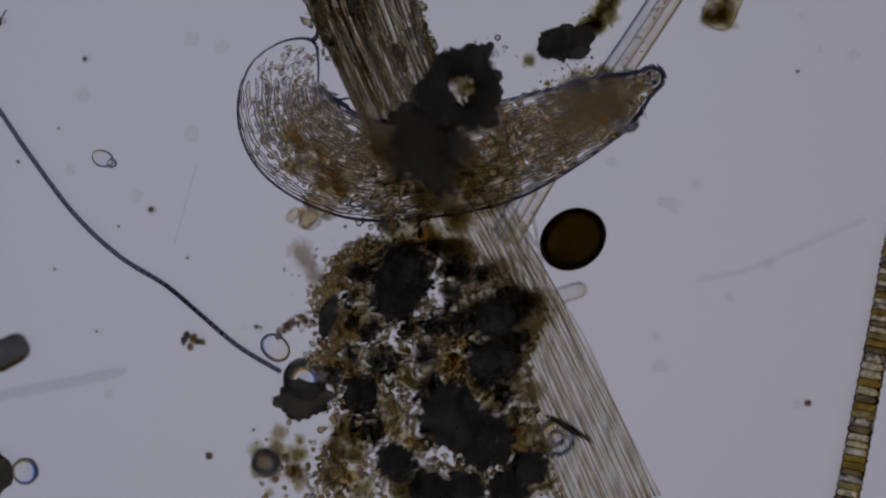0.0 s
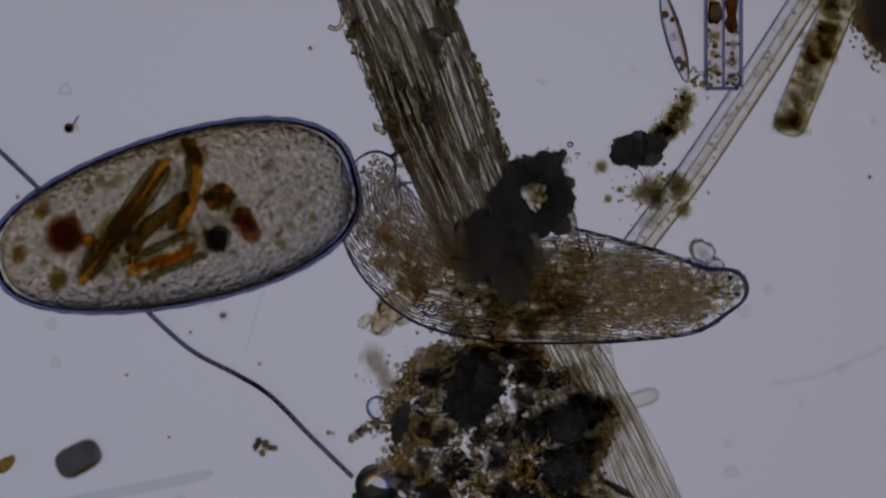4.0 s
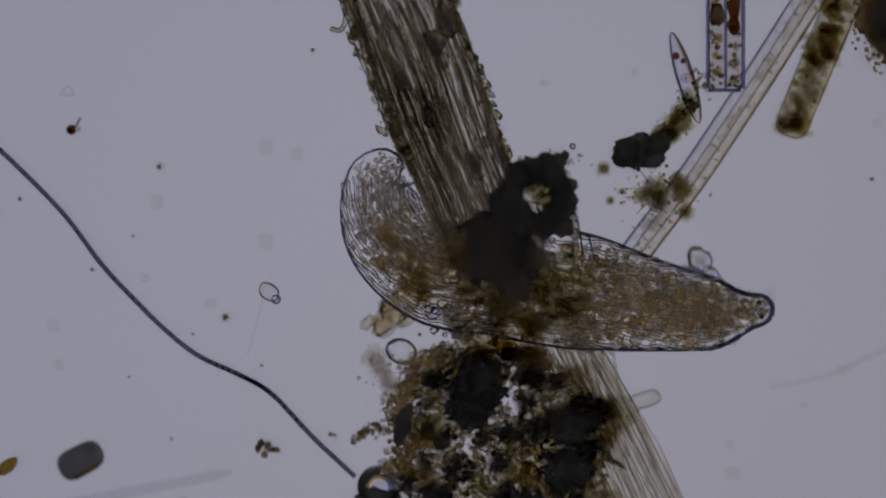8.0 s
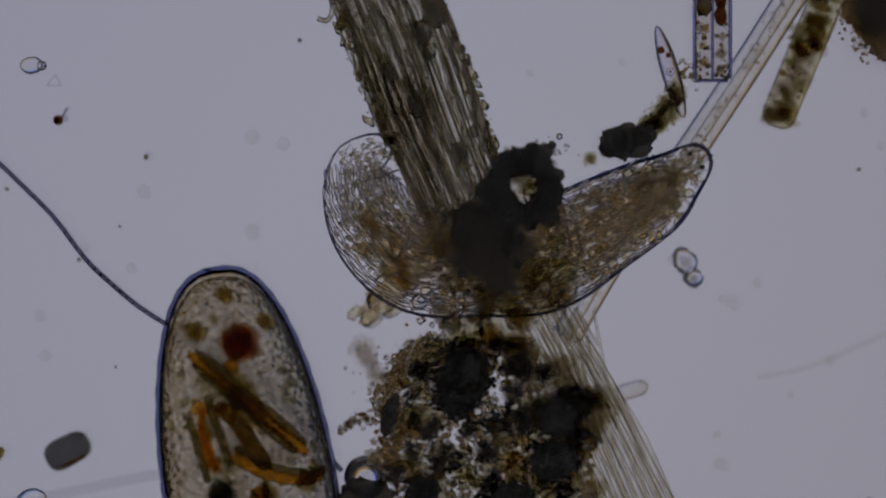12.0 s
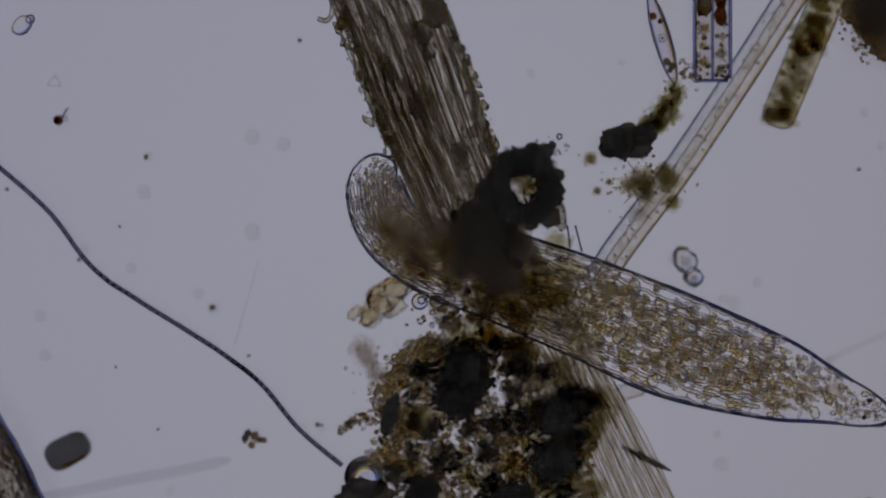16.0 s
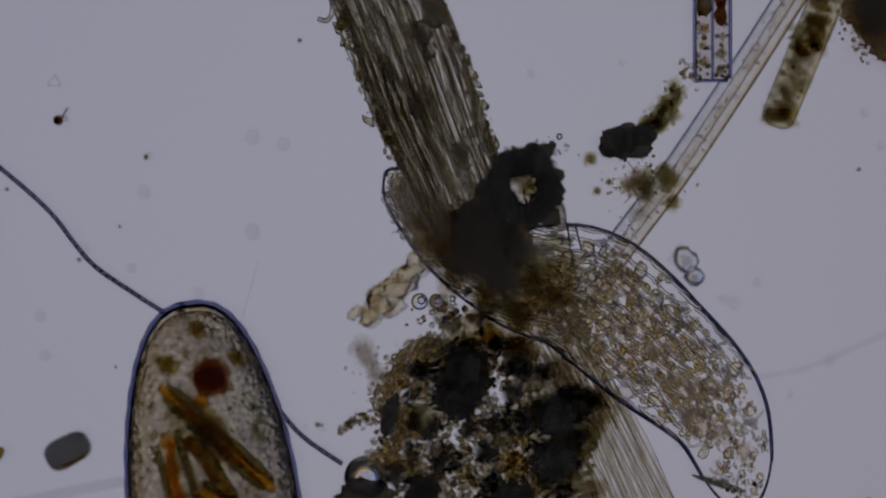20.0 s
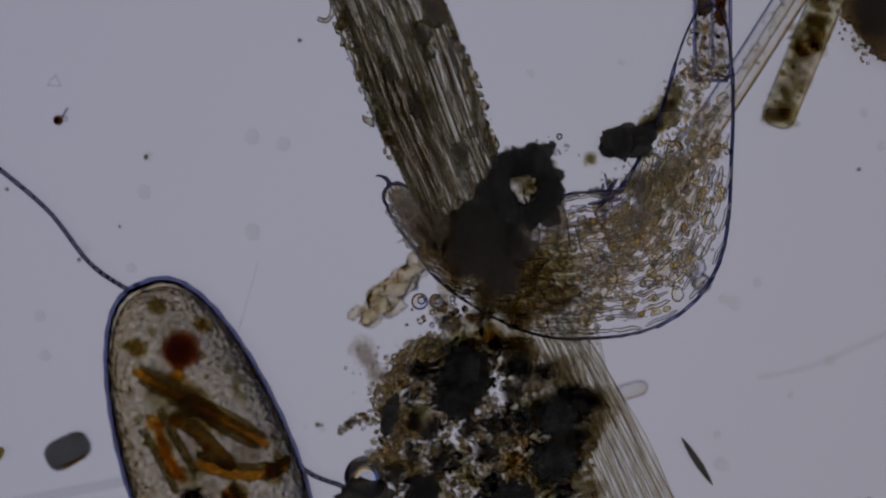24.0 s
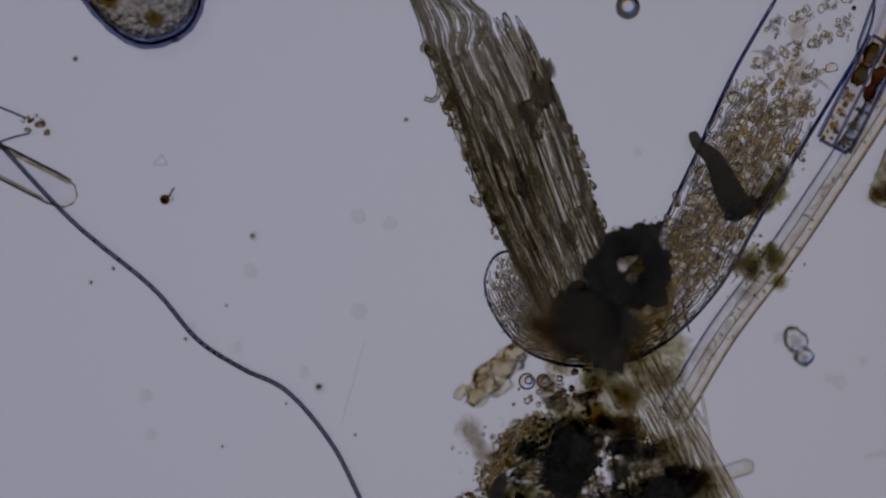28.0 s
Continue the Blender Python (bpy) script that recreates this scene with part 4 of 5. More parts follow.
def make_egg():
    th = thing("brown_egg_swimmer", 1123, 598, 0.05, "small dark brown egg-shaped swimming cell", "swimming cell")
    shell = part("shell", ball(bmesh.new(), (0, 0, 0), 58, 4, 0.0, 1, 0, (1.22, 0.9, 0.8)), EGG, th)
    part("core", ball(bmesh.new(), loc(0, 0), 54, 3, 0.05, 1.8, 3, (1.2, 0.88, 0.75)), FOOD_OLIVE, shell)
    return th


def make_spindle():
    th = thing("spindle_diatom", 1100, 0, 0.055, "slender clear spindle diatom with small brown plastids", "diatom")
    xs = [-84, -80, -72, -55, -30, 0, 30, 55, 72, 80, 84]
    part("frustule", tube(bmesh.new(), [loc(x, 0) for x in xs], [2, 5, 8, 12, 15.5, 16.5, 15.5, 12, 8, 5, 2], 16, 0.8), SPINDLE_WALL, th)
    for x, y, r in ((-42, 5, 7), (-30, -5, 5), (42, 4, 7), (52, -3, 7), (58, 3, 5)):
        part("plastid", ball(bmesh.new(), loc(x, y), r, 2, 0.2), FOOD_BROWN if x < 0 else BAND_DARK, th)
    kernel = part("nucleus", ball(bmesh.new(), (0, 0, 0.002), 8, 2), SILICA, th)
    part("nucleolus", ball(bmesh.new(), (0, 0, 0.006), 2.5, 1), SOOT, kernel, "tiny black dot")
    return th


def make_vesicle():
    th = thing("vesicle", 580, 680, 0.07, "bright clear oval vesicle with a dark rim", "vesicle")
    part("membrane", ball(bmesh.new(), (0, 0, 0), 25, 3, 0, 1, 0, (1.15, 0.92, 0.8)), VESICLE_SKIN, th)
    return th


def make_cell():
    th = thing("drifting_cell", 300, 450, 0.06, "small clear drifting cell with two lobes", "cell")
    part("lobe", ball(bmesh.new(), loc(-8, 0), 17, 3, 0.1, 1, 0, (1.2, 0.9, 0.8)), SILICA, th)
    part("core", ball(bmesh.new(), loc(10, 2), 9, 2), GRAIN, th)
    return th


def make_fragment():
    th = thing("glass_fragment", 1200, 390, 0.07, "clear two-celled glassy fragment", "cell")
    part("cell", ball(bmesh.new(), loc(-12, 0), 23, 3, 0.25, 1.4, 3, (1.1, 0.9, 0.7)), SOFT, th)
    part("cell", ball(bmesh.new(), loc(20, 2), 18, 3, 0.25, 1.4, 5), SOFT, th)
    clot("core", FUZZ_GREY, th, loc(-8, 0, 0.004), 26, 1)
    clot("core", FUZZ_GREY, th, loc(24, 2, 0.004), 18, 2)
    return th


def make_needle():
    th = thing("dark_needle", 1010, 760, 0.03, "thin dark brown needle pointed at both ends", "needle")
    part("needle", tube(bmesh.new(), [loc(x, 0) for x in (-50, -35, -15, 10, 35, 50)], [1, 4, 6, 6.5, 4, 1], 8), SOOT, th)
    return th


def make_box():
    th = thing("box_diatom", 1261, 40, 0.06, "clear box diatom with brown plastids in two halves", "diatom")
    bm = bmesh.new()
    bmesh.ops.create_cube(bm, size=1.0, matrix=Matrix.Diagonal((62 * U, 208 * U, 40 * U, 1)))
    bmesh.ops.bevel(bm, geom=bm.edges[:], offset=6 * U, segments=3, affect="EDGES")
    shell = part("frustule", bm, BOX_WALL, th)
    for x in (-31, 0, 31):
        part("rib", rod(bmesh.new(), loc(x, -102), loc(x, 100), 3.6 if x else 2.6, 8), RIM, shell)
    for y in (-103, 102):
        part("end_wall", rod(bmesh.new(), loc(-28, y), loc(28, y), 3.4, 8), RIM, shell)
    rnd = random.Random(9)
    for x, y, r in ((-15, -30, 17), (14, -45, 15), (14, -12, 14), (-15, -75, 15), (15, -85, 13)):
        part("plastid", ball(bmesh.new(), loc(x, y), r, 2, 0.3, 1.5, y, (0.8, 1.3, 0.7)), FOOD_BROWN if x > 0 else BAND_DARK, th)
    for i in range(12):
        clot("brown_sap", FUZZ_BROWN if i % 2 else FUZZ_GOLD, th, loc((-15, 15)[i % 2] + rnd.uniform(-4, 4), -80 + 15 * i, 0.002), rnd.uniform(14, 22), i, 0.3, 40 * i)
    for i in range(60):
        part("granule", ball(bmesh.new(), loc(rnd.choice((-1, 1)) * rnd.uniform(6, 26), rnd.uniform(0, 98), 0.004), rnd.uniform(2, 5), 1, 0.3, 1.5, i), GRAIN_BROWN if i % 3 else GRAIN, th)
    return th


def make_capsule():
    th = thing("capsule_diatom", 1420, -260, 0.05, "narrow clear capsule-shaped diatom with a dark rim", "diatom")
    shell = part("frustule", tube(bmesh.new(), [loc(0, y) for y in (-100, -96, -86, -60, 0, 60, 84, 95, 100)], [3, 12, 20, 24, 26, 25, 20, 12, 3], 18, 0.6), SPINDLE_WALL, th)
    part("rib", rod(bmesh.new(), loc(2, -92), loc(-2, 92), 3, 8), SILICA, shell)
    return th


def make_black_debris():
    th = thing("black_crumb", 1108, 248, 0.1, "jagged black soil crumb with a pointed tip", "soil crumb")
    for i, (x, y, r, q) in enumerate(((-22, 6, 26, 1), (0, -4, 26, 1), (20, 8, 26, 1), (34, -8, 20, 1), (-4, 20, 16, 1), (-34, 16, 14, 1))):
        part("lump", ball(bmesh.new(), loc(0, y, x * U), r * 0.9, 4, 0.45, 2.6, i + 20, (0.7, 1, 1)), SOOT, th)
    part("spike", tube(bmesh.new(), spline([loc(10, 10), loc(-40, 4), loc(-95, -4), loc(-135, 6), loc(-158, 2)], 14), [6, 22, 26, 25, 23, 21, 18, 16, 14, 12, 11, 10, 9, 6], 12, 0.6), SOOT, th, "dark brown pointed spike")
    for i in range(5):
        part("glint", ball(bmesh.new(), loc(-18, -8 + 5 * (i % 3), (-4 + 9 * i) * U), 5, 1, 0.3), GRAIN_ONE, th)
    return th


# the thread's bends through the clip: its height on the plan at ten stations along it
THREAD_X = (-190, -60, 80, 160, 240, 320, 400, 460, 530, 605)
BENDS = (
    (0, (60, 190, 335, 447, 553, 628, 678, 728, 787, 832)), (1, (120, 250, 345, 444, 552, 625, 670, 722, 776, 823)),
    (4.5, (110, 215, 352, 455, 535, 606, 648, 685, 757, 831)), (9, (110, 215, 351, 455, 540, 608, 646, 682, 756, 826)),
    (11, (110, 225, 365, 465, 540, 597, 643, 680, 752, 834)), (14.5, (110, 245, 370, 470, 532, 580, 632, 676, 756, 828)))
BENDS += (
    (18.2, (112, 245, 365, 470, 525, 577, 630, 682, 766, 820)), (21.5, (112, 245, 368, 460, 520, 570, 632, 685, 772, 826)),
    (23.5, (112, 245, 360, 462, 520, 572, 635, 705, 810, 860)), (24.2, (112, 250, 370, 468, 522, 572, 645, 712, 828, 862)),
    (25, (112, 250, 366, 465, 515, 563, 634, 722, 836, 885)), (26, (112, 250, 366, 462, 514, 557, 652, 757, 842, 905)),
    (27, (113, 251, 367, 460, 512, 553, 648, 763, 875, 950)), (28, (114, 252, 368, 460, 512, 553, 648, 765, 880, 955)))


def make_thread():
    th = new("alga_thread")
    th.empty_display_size = 0.01
    tagged(th, "long thin blue brown wavy algal thread", "alga thread")
    count = 64
    lines = [(t, spline([(x, y, 0) for x, y in zip(THREAD_X, ys)], count + 1)) for t, ys in BENDS]
    for i in range(count):
        long = max((ln[i + 1] - ln[i]).length for _, ln in lines) * 1.02
        bm = tube(bmesh.new(), [loc(long * (k / 6 - 0.5), 0) for k in range(7)], [4.2, 4.3, 4.3, 4.3, 4.3, 4.3, 4.2], 10)
        piece = part("filament_cell", bm, THREAD, th)
        rows = []
        for t, ln in lines:
            a, b = ln[i], ln[i + 1]
            m = (a + b) / 2
            rows.append((t, at(m.x, m.y, 0.06, math.degrees(math.atan2(b.y - a.y, b.x - a.x)))))
        walk(piece, rows)


# the animal's shapes through the clip: nine stations from foot to head, each x, y and half width
STANCES = []


def stance(t, *stations):
    STANCES.append((t, stations))


stance(0, (660, 248, 22), (613, 323, 72), (633, 408, 92), (728, 468, 90), (848, 473, 88), (988, 445, 88), (1108, 398, 70), (1203, 351, 48), (1278, 303, 18))
stance(1, (674, 239, 22), (617, 298, 66), (630, 386, 88), (714, 456, 92), (854, 466, 92), (1004, 459, 88), (1154, 441, 72), (1264, 421, 52), (1379, 393, 20))
stance(1.5, (664, 245, 22), (604, 300, 70), (622, 385, 90), (714, 455, 90), (854, 470, 90), (1014, 475, 85), (1164, 488, 72), (1294, 492, 48), (1416, 488, 18))
stance(2, (668, 254, 22), (618, 309, 66), (633, 394, 82), (723, 454, 85), (873, 479, 85), (1033, 512, 97), (1183, 543, 80), (1318, 566, 61), (1462, 579, 24))
stance(2.4, (662, 259, 22), (607, 319, 66), (627, 409, 84), (712, 469, 92), (832, 494, 100), (952, 504, 98), (1052, 514, 90), (1152, 524, 70), (1247, 527, 26))
stance(3, (655, 268, 22), (636, 323, 53), (660, 404, 72), (725, 464, 92), (841, 488, 103), (951, 496, 108), (1051, 503, 95), (1161, 503, 68), (1261, 470, 32))
stance(4.5, (679, 263, 20), (639, 305, 52), (669, 395, 82), (749, 465, 95), (859, 485, 102), (989, 490, 100), (1109, 505, 82), (1229, 515, 58), (1319, 500, 26))
stance(6.5, (682, 261, 20), (642, 303, 52), (667, 393, 82), (747, 463, 92), (857, 478, 98), (997, 495, 103), (1127, 516, 80), (1267, 531, 60), (1378, 525, 20))
stance(8, (682, 261, 20), (642, 303, 52), (667, 393, 82), (747, 463, 92), (857, 478, 98), (997, 498, 102), (1127, 523, 80), (1247, 538, 58), (1342, 528, 24))
stance(9, (682, 268, 20), (642, 313, 52), (667, 398, 80), (752, 468, 92), (857, 478, 100), (962, 483, 110), (1062, 518, 100), (1127, 588, 78), (1152, 648, 42))
stance(10, (691, 266, 20), (631, 306, 52), (656, 396, 84), (736, 471, 100), (841, 491, 105), (931, 491, 108), (1001, 496, 98), (1061, 511, 72), (1106, 521, 34))
stance(11, (691, 259, 20), (631, 306, 52), (653, 396, 86), (736, 471, 100), (841, 491, 105), (926, 491, 108), (991, 493, 98), (1046, 501, 75), (1091, 496, 38))
stance(11.5, (690, 255, 20), (630, 300, 52), (655, 390, 86), (735, 465, 102), (840, 485, 100), (930, 480, 98), (1015, 460, 82), (1055, 385, 62), (1075, 315, 34))
stance(12, (690, 250, 20), (634, 298, 50), (660, 386, 82), (738, 458, 93), (850, 466, 93), (960, 455, 96), (1060, 402, 84), (1163, 342, 66), (1250, 268, 30))
stance(12.5, (690, 248, 20), (628, 295, 52), (650, 385, 84), (735, 458, 100), (860, 470, 95), (985, 438, 88), (1100, 370, 72), (1205, 295, 52), (1303, 205, 22))
stance(14.5, (700, 275, 20), (640, 310, 58), (650, 385, 70), (735, 450, 72), (870, 480, 80), (1030, 530, 92), (1190, 580, 90), (1350, 638, 62), (1535, 685, 22))
stance(15, (697, 277, 20), (648, 318, 56), (666, 392, 66), (752, 452, 72), (880, 487, 78), (1035, 532, 82), (1200, 600, 84), (1380, 664, 70), (1585, 735, 22))
stance(16, (690, 282, 20), (665, 325, 48), (690, 400, 58), (770, 455, 68), (890, 490, 80), (1040, 547, 88), (1200, 614, 92), (1385, 675, 70), (1575, 738, 28))
stance(17, (685, 280, 20), (672, 325, 42), (705, 405, 55), (785, 460, 65), (900, 495, 80), (1050, 555, 95), (1210, 610, 98), (1385, 636, 68), (1585, 645, 30))
stance(17.4, (685, 280, 20), (672, 325, 40), (705, 405, 52), (785, 460, 65), (900, 495, 80), (1050, 545, 92), (1220, 590, 100), (1400, 600, 75), (1545, 510, 30))
stance(18, (690, 272, 18), (672, 318, 42), (705, 390, 50), (785, 455, 60), (900, 490, 82), (1060, 552, 84), (1260, 592, 86), (1450, 552, 70), (1520, 402, 22))
stance(18.2, (685, 280, 18), (680, 320, 30), (715, 385, 42), (790, 450, 60), (900, 490, 80), (1060, 552, 86), (1250, 572, 92), (1440, 532, 78), (1525, 365, 22))
stance(18.7, (685, 285, 18), (682, 325, 30), (715, 390, 42), (790, 450, 60), (900, 490, 80), (1060, 540, 82), (1250, 560, 88), (1440, 520, 75), (1500, 340, 22))
stance(19, (690, 283, 16), (683, 316, 34), (718, 380, 44), (790, 450, 58), (900, 500, 86), (1060, 537, 92), (1285, 566, 87), (1478, 492, 80), (1436, 366, 30))
stance(19.6, (700, 300, 18), (700, 335, 26), (745, 390, 42), (815, 450, 62), (915, 490, 95), (1030, 520, 115), (1150, 570, 120), (1260, 630, 112), (1335, 675, 65))
stance(20, (705, 300, 18), (705, 340, 26), (750, 395, 42), (820, 450, 62), (920, 490, 92), (1040, 520, 115), (1150, 610, 112), (1270, 730, 88), (1320, 900, 45))
stance(20.6, (700, 305, 18), (705, 345, 26), (750, 400, 42), (820, 452, 64), (920, 490, 92), (1040, 530, 112), (1160, 620, 110), (1290, 750, 85), (1400, 900, 30))
stance(21, (695, 320, 18), (705, 352, 26), (750, 402, 42), (820, 450, 66), (920, 488, 95), (1040, 541, 102), (1155, 634, 95), (1285, 755, 72), (1440, 945, 34))
stance(21.5, (690, 330, 18), (705, 360, 26), (750, 405, 42), (820, 450, 66), (920, 485, 95), (1040, 525, 118), (1165, 620, 105), (1280, 735, 80), (1380, 845, 28))
stance(23.5, (690, 330, 16), (715, 365, 24), (760, 410, 40), (825, 450, 66), (905, 475, 110), (985, 475, 150), (1070, 480, 155), (1165, 500, 115), (1285, 505, 80))
stance(23.8, (690, 332, 16), (715, 365, 24), (760, 410, 40), (825, 455, 62), (905, 480, 100), (990, 485, 130), (1090, 470, 135), (1185, 395, 100), (1212, 280, 55))
stance(24, (690, 330, 16), (712, 360, 28), (758, 408, 42), (825, 455, 66), (915, 472, 105), (1020, 472, 128), (1155, 436, 120), (1225, 250, 72), (1258, 10, 36))
stance(24.2, (690, 330, 16), (710, 355, 30), (755, 405, 45), (825, 455, 70), (930, 470, 112), (1060, 455, 122), (1180, 360, 85), (1235, 190, 58), (1272, -30, 30))
stance(25, (720, 290, 18), (728, 335, 32), (760, 410, 52), (830, 470, 72), (930, 480, 82), (1042, 422, 96), (1138, 300, 87), (1190, 122, 67), (1252, -65, 52))
stance(26, (706, 300, 22), (698, 354, 48), (750, 425, 58), (838, 460, 66), (925, 450, 78), (1012, 382, 74), (1112, 230, 87), (1198, 92, 86), (1295, -95, 70))
stance(27, (712, 302, 20), (706, 356, 46), (757, 428, 55), (840, 455, 62), (930, 438, 70), (1022, 368, 66), (1122, 212, 84), (1205, 60, 80), (1310, -120, 75))
stance(28, (717, 305, 20), (712, 360, 44), (762, 430, 52), (842, 450, 58), (932, 420, 68), (1022, 330, 72), (1102, 185, 76), (1188, 22, 86), (1318, -195, 88))


def body(stations, s, u):
    """Place and heading at s (0 foot, 1 head) and u (-1 to 1 across) of the animal's body."""
    k = min(int(s * 8), 7)
    f = s * 8 - k
    a, b, c, d = (Vector(stations[min(max(k + j, 0), 8)]) for j in (-1, 0, 1, 2))
    q = 0.5 * ((2 * b) + (c - a) * f + (2 * a - 5 * b + 4 * c - d) * f * f + (3 * b - a - 3 * c + d) * f ** 3)
    v = 0.5 * ((c - a) + 2 * (2 * a - 5 * b + 4 * c - d) * f + 3 * (3 * b - a - 3 * c + d) * f * f)
    v = Vector((v.x, v.y)).normalized()
    w = max(q.z, 6)
    # a stretched-out head ends in a narrow snout behind its shoulders
    snout = min(max((36 - stations[8][2]) / 12, 0.0), 1.0)
    step = min(max((s - 0.875) / 0.065, 0.0), 1.0)
    w *= 1 - 0.2 * snout * step * step * (3 - 2 * step)
    edge = 0.93 + 0.03 * snout
    end = max((s - edge) / (1 - edge), (0.06 - s) / 0.06, 0.0)
    w *= math.sqrt(max(0.0, 1 - end * end))
    return q.x - v.y * u * w, q.y + v.x * u * w, w, math.degrees(math.atan2(v.y, v.x))


def steady(angles):
    out = [angles[0]]
    for a in angles[1:]:
        while a - out[-1] > 180:
            a -= 360
        while a - out[-1] < -180:
            a += 360
        out.append(a)
    return out


DEEP = 0.07


def ride(ob, s, u, lift, slant=0.0):
    """Key a piece of the animal so that it keeps its place in the body."""
    spots = [(t, body(st, s, u)) for t, st in STANCES]
    turns = steady([b[3] for _, b in spots])
    rows = []
    for (t, (x, y, w, _)), a in zip(spots, turns):
        z = DEEP + lift * min(w, 70) * U * 0.55
        rows.append((t, at(x, y, z, a + slant)))
    walk(ob, rows)


def margin(ob, s, side):
    """Key a plate of the cuticle along the outline of the body."""
    rows, spots = [], []
    for t, st in STANCES:
        x, y, w, _ = body(st, s, side)
        h = 0.02 if 0.1 < s < 0.9 else 0.003
        x0, y0, _, _ = body(st, max(s - h, 0), side)
        x1, y1, _, _ = body(st, min(s + h, 1), side)
        spots.append((t, x, y, math.degrees(math.atan2(y1 - y0, x1 - x0))))
    turns = steady([p[3] for p in spots])
    walk(ob, [(t, at(x, y, DEEP, a)) for (t, x, y, _), a in zip(spots, turns)])


def make_animal():
    rnd = random.Random(21)
    an = new("rotifer")
    an.empty_display_size = 0.01
    tagged(an, "translucent segmented rotifer with brown gut, clinging to the stem", "rotifer")
    least = [min(st[k][2] for _, st in STANCES) for k in range(9)]

    def room(s):
        return float(np.interp(s * 8, range(9), least))

    # small rigid patches of flesh: wrinkles along the body, clear granules, brown gut granules
    def wrinkles(seed):
        pick, bm = random.Random(seed), bmesh.new()
        for _ in range(13):
            q, a, lean = 30 * math.sqrt(pick.random()), pick.uniform(0, 6.28), pick.gauss(0, 0.35)
            x, y, h, z = q * math.cos(a), q * math.sin(a), pick.uniform(7, 16), pick.uniform(-12, 12) * U
            bow, ph = pick.uniform(-3, 3), pick.uniform(0, 6)
            line = [loc(x + h * f * math.cos(lean), y + h * f * math.sin(lean) + bow * (1 - f * f) + math.sin(ph + 4 * f), z) for f in (-1, -0.6, -0.2, 0.2, 0.6, 1)]
            r = pick.uniform(1.8, 3.4)
            tube(bm, line, [r * 0.4, r, r * 1.1, r, r, r * 0.4], 6)
        return bm

    def grains(seed, count, low, high):
        pick, bm = random.Random(seed), bmesh.new()
        for k in range(count):
            q, a = 30 * math.sqrt(pick.random()), pick.uniform(0, 6.28)
            ball(bm, loc(q * math.cos(a), q * math.sin(a), pick.uniform(-12, 12) * U), pick.uniform(low, high), 2, 0.35, 1.6, seed + k, (pick.uniform(1, 1.7), 1, 0.8), pick.uniform(-50, 50))
        return bm

    patches = {"wrinkle_patch": [mesh_of(wrinkles(i), "wrinkle_patch", WRINKLE) for i in range(6)],
               "granule_patch": [mesh_of(grains(40 + i, 13, 2.6, 6.6), "granule_patch", SPARKLE) for i in range(6)],
               "gut_patch": [mesh_of(grains(80 + i, 12, 2.6, 6.4), "gut_patch", GUT_GRAIN) for i in range(6)]}
    usual = [sorted(st[k][2] for _, st in STANCES)[len(STANCES) // 3] for k in range(9)]
    for name, count, first, last in (("wrinkle_patch", 110, 0.03, 0.985), ("granule_patch", 96, 0.03, 0.985), ("gut_patch", 34, 0.4, 0.9)):
        for i in range(count):
            s = first + (last - first) * (i + 0.5) / count
            # the trunk is clearer than foot and head
            if 0.36 < s < 0.62 and i % 3 == 1:
                continue
            w = float(np.interp(s * 8, range(9), usual))
            k = min(0.85, max(0.3, w / 80)) * rnd.uniform(0.85, 1.15)
            u = ((i * 0.618) % 1.0 - 0.5) * 2 * max(0.1, 1.0 - 24 * k / w)
            ob = tagged(put(name, patches[name][i % 6], an), kind="stuff")
            ob.scale = (k, k, k)
            ride(ob, s, u, rnd.uniform(-0.6, 0.6), rnd.uniform(-14, 14))
    # larger clear cells with dark outlines
    lobes = [mesh_of(ball(bmesh.new(), (0, 0, 0), 10, 3, 0.3, 1.5, 7 * i + 1, (1.25, 0.9, 0.6), 25 * i), "body_cell", LOBE) for i in range(6)]
    for i in range(110):
        s = 0.04 + 0.93 * (i + 0.5) / 110
        w = float(np.interp(s * 8, range(9), usual))
        k = min(1.5, max(0.5, w / 60)) * rnd.uniform(0.6, 1.1)
        ob = put("body_cell", lobes[i % 6], an)
        ob.scale = (k, k, k)
        ride(ob, s, ((i * 0.618 + 0.3) % 1.0 - 0.5) * 2 * max(0.1, 0.96 - 12 * k / w), rnd.uniform(-0.6, 0.8), rnd.uniform(-40, 40))
    # tan flesh and golden gut that stain the light
    for i in range(24):
        s = 0.3 + 0.64 * (i + 0.5) / 24
        w = room(s)
        ob = clot("flesh", FUZZ_TAN, an, (0, 0, 0), 1, i)
        r = min(w * 1.15, 62) * rnd.uniform(0.8, 1.1)
        ob.scale = (r * U * 1.2, r * U, r * U * 0.15)
        ride(ob, s, ((i * 0.618) % 1.0 - 0.5) * 1.0, rnd.uniform(-0.4, 0.4), rnd.uniform(-40, 40))
    for i in range(14):
        ob = clot("golden_gut", FUZZ_GOLD, an, (0, 0, 0), 1, i)
        r = rnd.uniform(24, 36)
        ob.scale = (r * U * 1.2, r * U, r * U * 0.15)
        ride(ob, 0.23 + 0.15 * (i + 0.5) / 14, rnd.uniform(-0.3, 0.55), rnd.uniform(-0.4, 0.4), rnd.uniform(-40, 40))
    vacuole = mesh_of(ball(bmesh.new(), (0, 0, 0), 29, 3, 0.05, 1.4, 2, (1, 1, 0.6)), "vacuole", SILICA)
    ride(put("vacuole", vacuole, an), 0.745, -0.46, 0.5)
